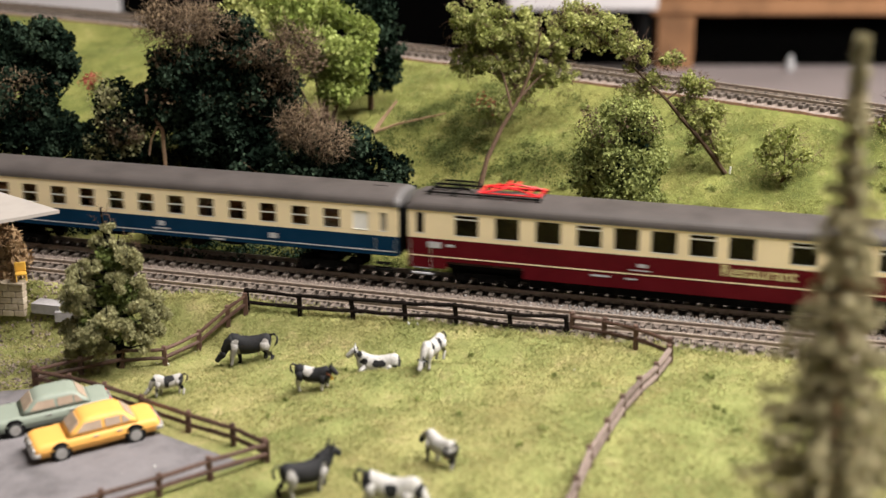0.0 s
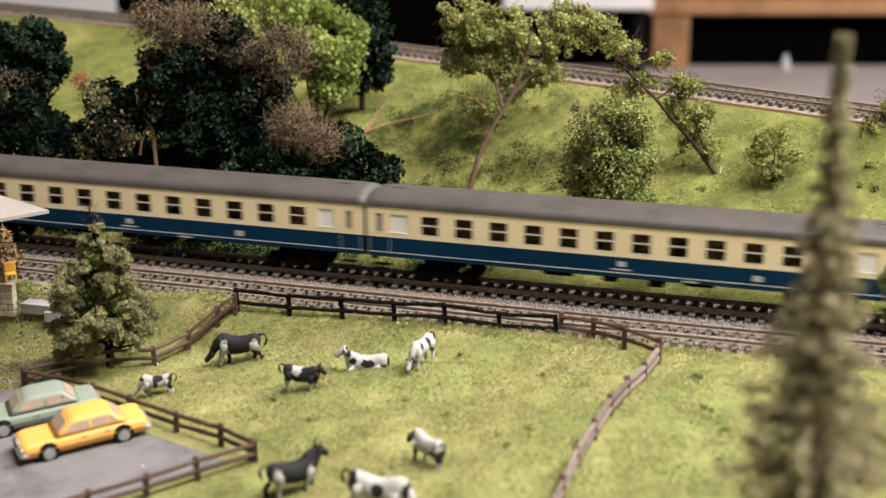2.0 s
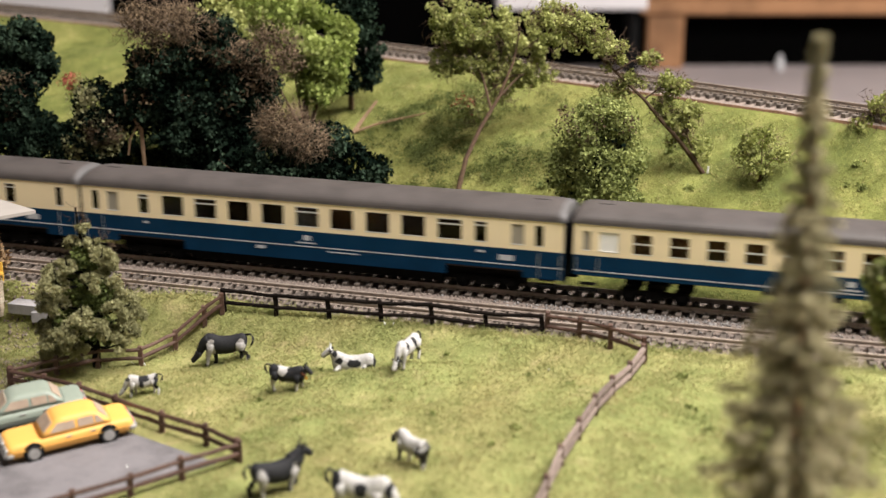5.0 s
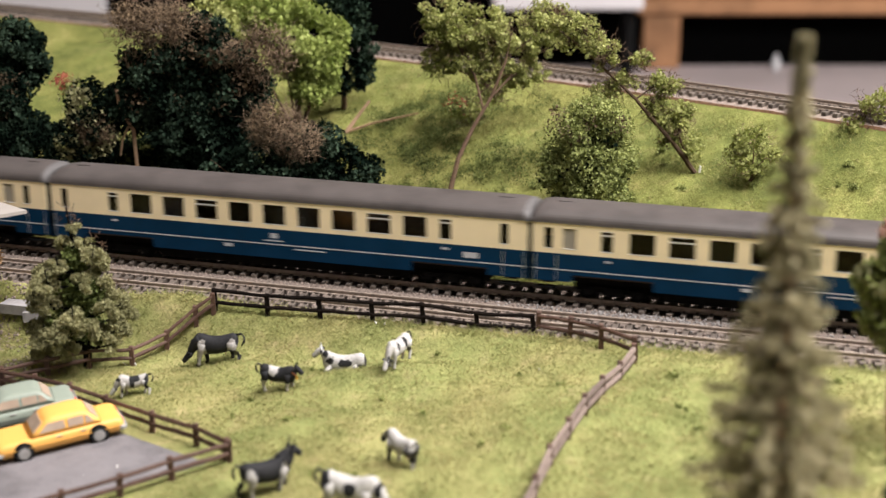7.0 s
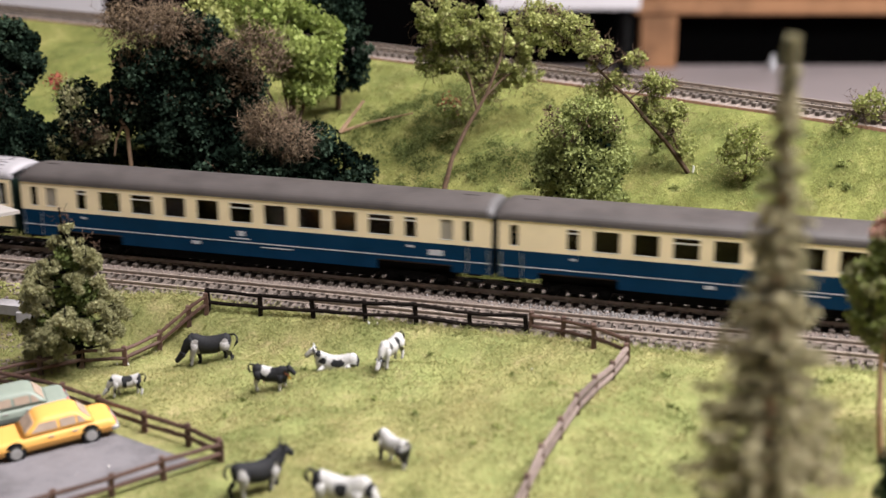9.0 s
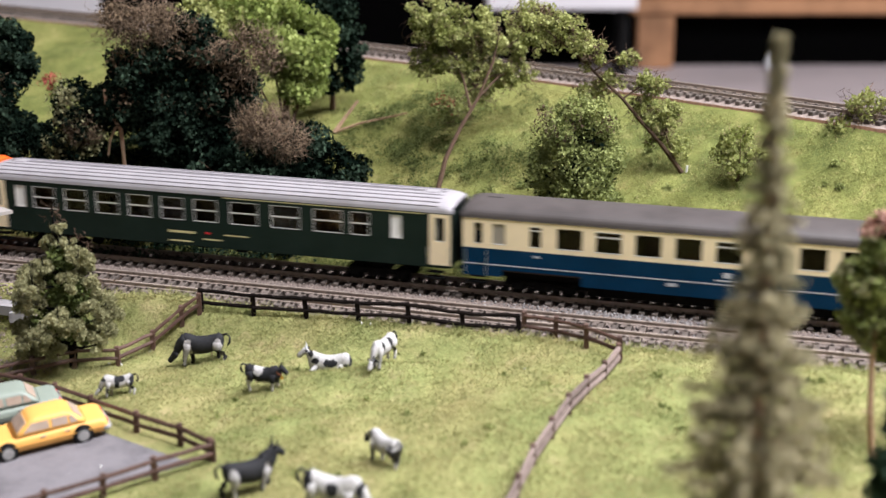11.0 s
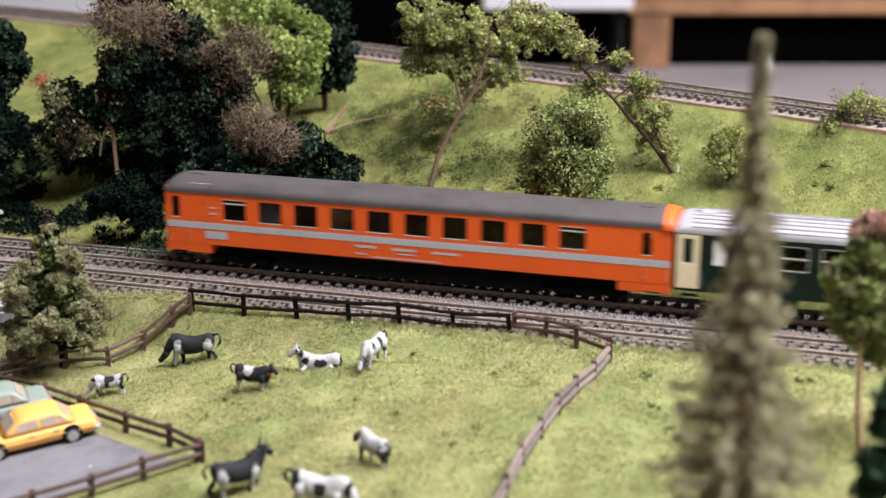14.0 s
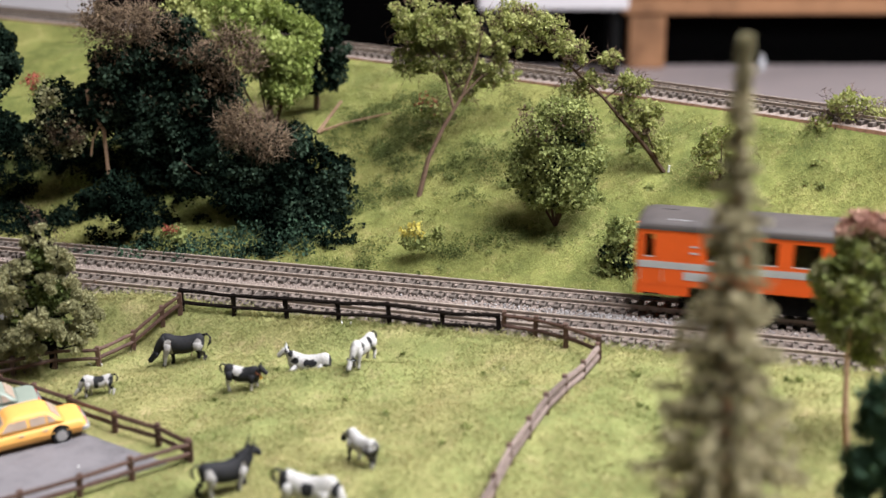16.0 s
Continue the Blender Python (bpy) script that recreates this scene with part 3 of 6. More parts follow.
    for xb in (43, LEN - 43):
        bm = bmesh.new()
        for y in (-12.6, 11.2):
            box(bm, xb - 17, xb + 17, y, y + 1.4, 5.2, 8.0, 0.3)
            box(bm, xb - 6, xb + 6, y - 0.3, y + 1.7, 3.4, 8.4, 0.3)
            for xa in (-13.5, 13.5):
                box(bm, xb + xa - 2.6, xb + xa + 2.6, y - 0.5, y + 1.6, 3.6, 7.4, 0.4)
        box(bm, xb - 5, xb + 5, -11, 11, 5, 11)
        bogie = part("bogie", bm, BLACK, c, "black bogie frame")
        for xa in (-13.5, 13.5):
            bm = bmesh.new()
            for y in (-9.6, 7.4):
                disc(bm, 0, y, 0, 5.0, 2.2)
            tube(bm, [(0, -9.6, 0), (0, 9.6, 0)], 0.8, 8)
            ws = part("wheelset", bm, BLACK, bogie, "dark wheels on their axle")
            ws.matrix_basis = at(xb + xa, 0, 5.0)
            WHEELSETS.append((ws, xb + xa))
    # printed lines, hand rails, lettering
    if line:
        bm = bmesh.new()
        box(bm, 1, LEN - 1, -16.14, -16, line_z - stripe_h / 2, line_z + stripe_h / 2)
        part("line", bm, line, c, "pale line along the side")
    for x in (2.2, 13.5, LEN - 13.5, LEN - 2.2):
        bm = bmesh.new()
        tube(bm, [(x, -16.4, skirt + 2), (x, -16.4, split - 1)], 0.2, 5)
        part("hand_rail", bm, ALU, c)
    for x in (3, LEN - 15):
        bm = bmesh.new()
        box(bm, x, x + 11, -16.6, -13, 6.4, 7.2)
        box(bm, x + 1, x + 10, -16.0, -13, 9.6, 10.2)
        part("step", bm, BLACK if lower is not WINE else LINE_GREY, c)
    return c


def bars(c, name, material, rows, label="small pale lettering"):
    """Lettering too small to read: plain bars (x0, x1, z0, z1)."""
    for x0, x1, z0, z1 in rows:
        bm = bmesh.new()
        box(bm, x0, x1, -16.16, -16, z0, z1)
        part(name, bm, material, c, label)


def words(c, text, material, x, z, width, label):
    """Raised print in the built-in font, on the side of a coach."""
    cu = bpy.data.curves.new("lettering", "FONT")
    cu.body, cu.extrude, cu.offset = text, 0.02, 0.012
    tmp = bpy.data.objects.new("lettering", cu)
    me = bpy.data.meshes.new_from_object(tmp)
    bpy.data.objects.remove(tmp)
    xs = [v.co.x for v in me.vertices]
    k = width / (max(xs) - min(xs))
    me.transform(Matrix(((k, 0, 0, x - min(xs) * k), (0, 0, -1, -16.1), (0, k, 0, z), (0, 0, 0, 1))))
    me.transform(Matrix.Scale(MM, 4))
    me.materials.clear()
    me.materials.append(material)
    ob = new("lettering", me)
    ob.parent = c
    return tagged(ob, label)


def blue_coach_small():
    w = [(7.5, 4, "dull"), (19, 10, "white")] + [(36 + 18.75 * k, 9.6, 0.52) for k in range(12)] + [(259, 9, "white"), (272, 4, "dull")]
    c = coach("blue and cream express coach with small divided windows", BLUE, CREAM, ROOF_GREY, 25.6, 14.8, 42.3, 50, (28.2, 38.6), w, LINE_GREY, 17.2, deep=False, pane_mat=PANE_BROWN, inner=WARM_INNER)
    bars(c, "lettering", LINE_GREY, [(137, 141, 20.6, 23.4), (134, 144, 18.6, 19.4), (170, 178, 15.2, 16)])
    bars(c, "emblem", LINE_GREY, [(205, 210, 19, 22)], "pale square emblem")
    return c


def blue_coach_large(flip):
    big = [(57.5 + 20.2 * k, 13.2, 0.74 if k in ((2, 7) if flip else (1, 4, 8)) else "plain") for k in range(9)]
    if flip:
        w = [(9, 4.4, "plain"), (40, 6, 0.8)] + big + [(236, 6.4, 0.8), (268, 4.4, "plain")]
    else:
        w = [(9, 4.4, "plain"), (20, 7, "dull"), (39.5, 6, 0.8)] + big + [(236, 6.4, 0.8), (256, 7, "dull"), (267.5, 4.4, "plain")]
    c = coach("blue and cream express coach with large square windows", BLUE, CREAM, ROOF_GREY, 25.6, 9.0, 41.8, 50, (28.2, 39.2), w, LINE_GREY, 16.9)
    bars(c, "lettering", LINE_GREY, [(136, 140, 20.4, 23.2), (132, 143, 18.6, 19.3), (39, 42, 22.4, 23.6), (234, 238, 22.4, 23.6), (108, 113, 13.6, 15.4), (150, 168, 14.6, 15.2)])
    bars(c, "emblem", LINE_GREY, [(246, 254, 19, 22)], "pale square emblem")
    return c


def dining_car():
    w = [(7.2, 4.4, "plain"), (33, 13, 0.8), (55, 13, "plain"), (77, 13.4, "plain"), (98.5, 13, 0.8), (118, 13, "plain"), (137, 13, "plain"), (156.5, 13, 0.78), (176, 13, "plain"),
         (206, 13, 0.8), (226, 13, "plain"), (246, 9, 0.8), (268, 4.4, "plain")]
    c = coach("wine red and cream dining car with a red roof pantograph", WINE, CREAM, ROOF_GREY, 26.6, 8.6, 42.0, 50, (29.2, 40.6), w, CREAM, 16.8, 0.6)
    words(c, "Restaurant", PRINT_YELLOW, 166.5, 20.2, 37, "gold dining car lettering")
    bars(c, "lettering", LINE_GREY, [(11.5, 19, 21.5, 24.8), (22, 26, 22.6, 24), (124, 129, 20.6, 22.4), (120, 131, 18.6, 19.2), (100, 110, 13.8, 14.8), (118, 124, 13.6, 14.4)])
    # pantograph on its frame
    bm = bmesh.new()
    for y in (-9, 9):
        tube(bm, [(8, y, 50.4), (72, y, 50.4)], 0.5, 6)
        for x in (10, 24, 38, 54, 70):
            tube(bm, [(x, y, 47.0), (x, y, 50.4)], 0.8, 6)
    for x in (10, 24, 38, 70):
        tube(bm, [(x, -9, 50.6), (x, 9, 50.6)], 0.5, 6)
    for x in (13, 16, 19, 22, 25, 28, 31):
        tube(bm, [(x, -8, 52.2), (x, 8, 52.2)], 0.55, 6)
    for y in (-8, 0, 8):
        tube(bm, [(11, y, 50.8), (14, y, 53.0), (32, y, 53.0), (35, y, 50.8)], 0.55, 6)
    part("roof_frame", bm, BLACK, c, "black roof rails and insulators")
    bm = bmesh.new()
    for y in (-7.5, 7.5):
        tube(bm, [(38, y, 51.4), (54, y * 0.5, 54.4), (70, y, 51.6)], 0.6, 6)
        tube(bm, [(38, -y, 51.6), (55, y * 0.4, 53.2)], 0.5, 6)
        tube(bm, [(39, y, 51.4), (69, y, 51.4)], 0.6, 6)
    for x, z, r in ((38, 51.5, .7), (44, 52.8, .5), (51, 54.6, .7), (56, 54.6, .7), (64, 52.6, .5), (70, 51.6, .7)):
        tube(bm, [(x, -9, z), (x, 9, z)], r, 6)
    part("pantograph", bm, RED, c, "folded red pantograph")
    return c


def green_coach():
    w = [(6.5, 4.5, "plain"), (22.5, 6.5, "white")] + [(38 + 20.2 * k, 14.4, 0.5) for k in range(6)] + [(162 + 24.6 * k, 17, 0.5) for k in range(3)] + [(229.5, 11, 0.5), (250, 6, "white"), (274.5, 4.5, "plain")]
    c = coach("dark green coach with cream doors and a ribbed silver roof", FIR, FIR, ROOF_SILVER, 25.0, 12.6, 42.6, 50, (27.2, 39.8), w, None, deep=False, ribs=1, inner=GREY_INNER)
    for x0, x1 in ((1.0, 12.6), (268.4, 280)):
        bm = bmesh.new()
        box(bm, x0, x1, -16.3, -16, 14, 27)
        box(bm, x0, x1, -16.3, -16, 40, 42)
        box(bm, x0, x0 + 3.0, -16.3, -16, 27, 40)
        box(bm, x1 - 3.2, x1, -16.3, -16, 27, 40)
        part("door", bm, CREAM, c, "cream entrance door")
    bars(c, "line", PRINT_YELLOW, [(150, 266, 41.4, 42.0)], "thin yellow first class line")
    bars(c, "lettering", PRINT_YELLOW, [(116, 132, 19.6, 20.9), (116, 130, 14.6, 15.4), (137, 148, 16.6, 17.4), (150, 164, 20.0, 20.6)], "small yellow lettering")
    bars(c, "emblem", RED, [(139, 141, 20.0, 21.2)], "small red emblem")
    return c


def orange_coach():
    w = [(6.5, 5, "plain")] + [(42 + 20.9 * k, 13.4, 0.8 if k in (0, 9) else "plain") for k in range(10)] + [(268, 5, "plain")]
    c = coach("orange express coach with a light grey waist stripe", ORANGE, ORANGE, ROOF_GREY, 24.0, 14.6, 43.6, 51, (29.4, 41.2), w, LINE_GREY, 25.4, 3.6)
    for x0, x1 in ((0, 27), (LEN - 27, LEN)):
        bm = bmesh.new()
        box(bm, x0, x1, -15.9, 15.9, 9.6, 14.6)
        part("end_skirt", bm, ORANGE, c)
    bm = bmesh.new()
    loft(bm, [[(x, y, z) for y, z in roof_profile(16.9, 43.4, 51.5, f)] + [(x, 15.6, 42), (x, -15.6, 42)] for x, f in ((LEN - 5, 0.97), (LEN - 2.5, 0.93), (LEN + 0.6, .74))])
    part("roof_end", bm, ORANGE, c, "orange roof end")
    bm = bmesh.new()
    box(bm, 15, 28, -13.4, -8.5, 46.2, 48.6, 0.4)
    part("roof_panel", bm, LINE_GREY, c, "light grey roof panel")
    bars(c, "lettering", LINE_GREY, [(24, 37, 18.2, 22.4), (112, 124, 20.4, 21.8), (133, 146, 20.2, 21.6), (155, 170, 20.2, 21.4), (112, 118, 16.6, 17.4), (136, 146, 18.2, 18.8), (27, 31, 32, 33), (27, 31, 35.5, 36.3), (120, 160, 15.4, 16.0)])
    bm = bmesh.new()
    for z in (25, 31):
        box(bm, -0.9, 0, -15.2, -12.4, z, z + 4.6, 0.3)
    part("tail_lamp", bm, CHAIR_YELLOW, c, "yellow end marker")
    return c


TRAIN = [(dining_car(), 110.5), (blue_coach_small(), -175), (blue_coach_small(), -457), (blue_coach_large(False), -742), (blue_coach_large(True), -1024.5),
         (blue_coach_large(False), -1308), (green_coach(), -1594), (orange_coach(), -1876)]
SPEED = 134.0


def motions():
    for c, sigma in TRAIN:
        walk(c, [(t, at(*to_world(sigma + 1.4 + SPEED * t, 0), 0, TURN)) for t in range(17)])
    turn = math.degrees(SPEED / 5.0 / FPS)
    for ws, x in WHEELSETS:
        walk(ws, [(k / FPS, at(x, 0, 5.0, ry=turn * k)) for k in range(16 * FPS + 1)])


# ---- fences ----
def fence(label, posts, material, height=10.5, sag=0.5, group="meadow fences", rails=(0.42, 0.84), lean=0.0, width=1.15, bar=1.05, post_material=None):
    x0, y0 = posts[0]
    z0 = land(x0, y0)
    f = thing("fence", at(x0, y0, z0), label, "fence", group)
    rng = random.Random(int(abs(x0) * 7 + abs(y0)))
    tops = []
    for x, y in posts:
        z = land(x, y)
        h = height * rng.uniform(0.93, 1.08)
        lx, ly = rng.uniform(-0.6, 0.6) + lean, rng.uniform(-0.5, 0.5)
        bm = bmesh.new()
        w = width
        loft(bm, [[(x - x0 + lx * k + w * sx * q, y - y0 + ly * k + w * sy * q, z - z0 + zz) for sx, sy in ((-1, -1), (1, -1), (1, 1), (-1, 1))]
                  for k, zz, q in ((0, -2.5, 1.05), (0.5, h * 0.5, 1.0), (1, h - 0.4, 1.0), (1, h, 0.75))])
        part("post", bm, post_material or material, f)
        tops.append((x - x0, y - y0, z - z0, h, lx, ly))
    for a, b in zip(tops, tops[1:]):
        for share in rails:
            pts = []
            for k in range(5):
                u = k / 4
                q = [a[i] + (b[i] - a[i]) * u for i in range(6)]
                pts.append((q[0] + q[4] * share, q[1] + q[5] * share - 0.9, q[2] + q[3] * share + rng.uniform(-sag, sag) * 0.5))
            bm = bmesh.new()
            tube(bm, pts, [bar * rng.uniform(0.9, 1.12) for _ in pts], 6, 0.6)
            part("rail", bm, material, f)
    return f


fence("black-brown plastic rail fence along the railway", [(-102, 673), (-74, 666), (-46, 659), (-19, 653), (7, 648), (34, 643), (62, 637)], FENCE_BLACK, 11, 0.6, lean=-0.9, bar=1.15, rails=(0.36, 0.92))
fence("brown plastic rail fence at the meadow corner", [(64, 637), (79, 629), (93, 615), (107, 598)], FENCE_BROWN, 12.5)
fence("weathered brown fence running down the meadow", [(106, 594), (97, 578), (87, 558), (77, 538), (68, 518), (59, 498), (51, 476), (43, 454)], FENCE_GREY, 9.5, 0.25, rails=(0.30, 0.72), bar=1.75, post_material=FENCE_BROWN)
fence("brown plastic rail fence beside the foam tree", [(-103, 672), (-112, 670), (-127, 664), (-142, 650), (-163, 645), (-182, 637), (-203, 629)], FENCE_BROWN, 11)
fence("brown plastic rail fence between meadow and car park", [(-202, 628), (-182, 617), (-162, 602), (-140, 584), (-114, 560), (-91, 542), (-76, 526)], FENCE_BROWN, 10.5)
fence("brown plastic rail fence in front of the car park", [(-74, 523), (-96, 510), (-115, 498), (-136, 487), (-157, 475)], FENCE_BROWN, 10.5)


# ---- car park and cars ----
def car_park():
    bm = bmesh.new()
    pts = [(-84, 523), (-204, 625), (-338, 625), (-338, 376)]
    loft(bm, [[(x, y, -14 + 0.08 * x + dz) for x, y in pts] for dz in (-3, 0.6)])
    tagged(part("car_park", bm, ASPHALT), "grey asphalt car park with worn patches", "car park", kind="structure")


car_park()


def rounded_plan(x0, x1, w, z, rnd, n=7):
    """A rounded rectangle seen from above, as one ring."""
    out = []
    for cx, cy, a0 in ((x1 - rnd, w - rnd, 0), (x0 + rnd, w - rnd, 90), (x0 + rnd, -w + rnd, 180), (x1 - rnd, -w + rnd, 270)):
        for j in range(n):
            a = radians(a0 + 90 * j / (n - 1))
            out.append((cx + rnd * math.cos(a), cy + rnd * math.sin(a), z))
    return out


def model_car(x, y, rz, paint, label, k=1.05):
    """A long-nosed saloon about 54 mm long; it points along +x."""
    z = -14 + 0.08 * x + 0.6
    c = thing("model_car", at(x, y, z, rz, 0, 4.0 if math.cos(radians(rz)) < 0 else -4.0) @ Matrix.Diagonal((k, k, k, 1)), label, "car", "parked model cars")
    # lower body in level slices; nose and tail draw in towards the sills
    bm = bmesh.new()
    loft(bm, [rounded_plan(*q) for q in ((-25.2, 24.6, 9.0, 2.6, 2.0), (-26.4, 25.8, 10.0, 3.6, 2.4), (-26.8, 26.2, 10.3, 5.6, 2.6), (-26.6, 26.0, 10.2, 7.2, 2.6), (-26.0, 25.4, 9.8, 8.4, 2.6), (-25.2, 24.4, 9.2, 9.0, 2.6), (-24.0, 23.0, 8.2, 9.35, 2.4))])
    for v in bm.verts:
        if v.co.z > 5:
            v.co.z -= (v.co.z - 5) * (0.20 * max(0, (v.co.x - 4) / 22) + 0.12 * max(0, (-v.co.x - 16) / 10))
    part("body", bm, paint, c, smooth=True)
    # cabin: one shell from the belt line to the roof
    bm = bmesh.new()
    loft(bm, [rounded_plan(*q) for q in ((-18.6, 12.4, 9.2, 8.7, 2.0), (-16.2, 9.6, 8.9, 10.6, 2.0), (-13.4, 6.2, 8.2, 13.4, 2.2), (-12.2, 4.8, 7.7, 14.5, 2.4), (-10.8, 3.4, 6.9, 15.1, 2.6), (-8.6, 1.2, 5.2, 15.4, 2.6))])
    part("cabin", bm, paint, c, smooth=True)

    def pane(pts):
        bm = bmesh.new()
        v = [Vector(p) for p in pts]
        mid = sum(v, Vector()) / len(v)
        n = (v[1] - v[0]).cross(v[2] - v[0]).normalized() * 0.22
        if n.dot(mid - Vector((-3, 0, 10))) < 0:
            n = -n
        loft(bm, [[p - n for p in v], [p + n for p in v]])
        part("window", bm, CAR_GLASS, c)
    pane([(10.3, -7.2, 10.2), (10.3, 7.2, 10.2), (6.2, 6.4, 13.7), (6.2, -6.4, 13.7)])
    pane([(-16.8, -7.0, 10.2), (-16.8, 7.0, 10.2), (-13.2, 6.2, 13.7), (-13.2, -6.2, 13.7)])
    for q in (-1, 1):
        pane([(8.0, q * 8.95, 10.1), (-2.6, q * 8.95, 10.1), (-2.6, q * 8.25, 13.5), (4.4, q * 8.25, 13.5)])
        pane([(-4.0, q * 8.95, 10.1), (-10.4, q * 8.95, 10.1), (-10.4, q * 8.25, 13.5), (-4.0, q * 8.25, 13.5)])
        pane([(-11.2, q * 8.95, 10.1), (-14.6, q * 8.95, 10.1), (-12.6, q * 8.4, 12.9), (-11.2, q * 8.3, 13.3)])
    for xw in (-15.6, 15.4):
        for q in (-1, 1):
            # dark wheel arch, tyre and rim
            bm = bmesh.new()
            disc(bm, xw, -10.42 if q < 0 else 9.6, 3.9, 4.4, 0.82, 18)
            part("wheel_arch", bm, BLACK, c, "dark wheel arch")
            bm = bmesh.new()
            disc(bm, xw, -10.6 if q < 0 else 8.2, 3.5, 3.7, 2.4, 18)
            wh = part("wheel", bm, TYRE, c, "black tyre")
            bm = bmesh.new()
            disc(bm, xw, -10.85 if q < 0 else 10.4, 3.5, 2.4, 0.5, 14)
            part("rim", bm, CHROME, wh, "silver rim")
    for x0, x1, rnd in ((22.5, 27.4, 2.2), (-28.0, -23.5, 2.2)):
        bm = bmesh.new()
        loft(bm, [rounded_plan(x0, x1, w, zz, rnd) for w, zz in ((10.2, 3.6), (10.5, 4.0), (10.5, 5.0), (10.2, 5.4))])
        part("bumper", bm, CHROME, c, "silver bumper")
    bm = bmesh.new()
    box(bm, 25.6, 26.8, -2.6, 2.6, 5.4, 8.0, 0.3)
    for j in range(5):
        box(bm, 26.8, 26.95, -2.2 + j * 0.95, -1.8 + j * 0.95, 5.6, 7.8)
    part("grille", bm, CHROME, c, "silver upright grille")
    for q in (-1, 1):
        bm = bmesh.new()
        box(bm, 25.2, 26.6, q * 6.4 - 3.0, q * 6.4 + 3.0, 5.5, 7.4, 0.4)
        part("headlight", bm, CHROME, c)
        bm = bmesh.new()
        box(bm, -26.95, -26.0, q * 6 - 1.8, q * 6 + 1.8, 5.7, 7.2, 0.2)
        part("tail_light", bm, RED, c)
        bm = bmesh.new()
        box(bm, -24, 23, q * 10.3 - 0.18, q * 10.3 + 0.18, 5.4, 5.8)
        part("side_trim", bm, paint, c)
        for xh in (-9.5, 0.5):
            bm = bmesh.new()
            box(bm, xh - 1.2, xh + 1.2, q * 10.2 - 0.25, q * 10.2 + 0.25, 7.3, 7.7)
            part("door_handle", bm, CHROME, c)
    return c


model_car(-155, 555, 205.6, YELLOW_CAR, "amber yellow plastic model saloon car on the car park")
model_car(-183, 583, 203, GREEN_CAR, "grey-green plastic model saloon car on the car park")


# ---- cattle figurines ----
def ring(x, z, h, w, y=0.0, seg=10, tilt=0.0):
    out = []
    for k in range(seg):
        a = 2 * math.pi * k / seg
        dz = h * math.sin(a)
        out.append((x + dz * tilt, y + w * math.cos(a), z + dz))
    return out


def soft_part(name, bm, material, parent, label=""):
    """A part whose mesh is rounded off once."""
    bmesh.ops.subdivide_edges(bm, edges=bm.edges, cuts=1, use_grid_fill=True, smooth=0.9)
    return part(name, bm, material, parent, label, smooth=True)


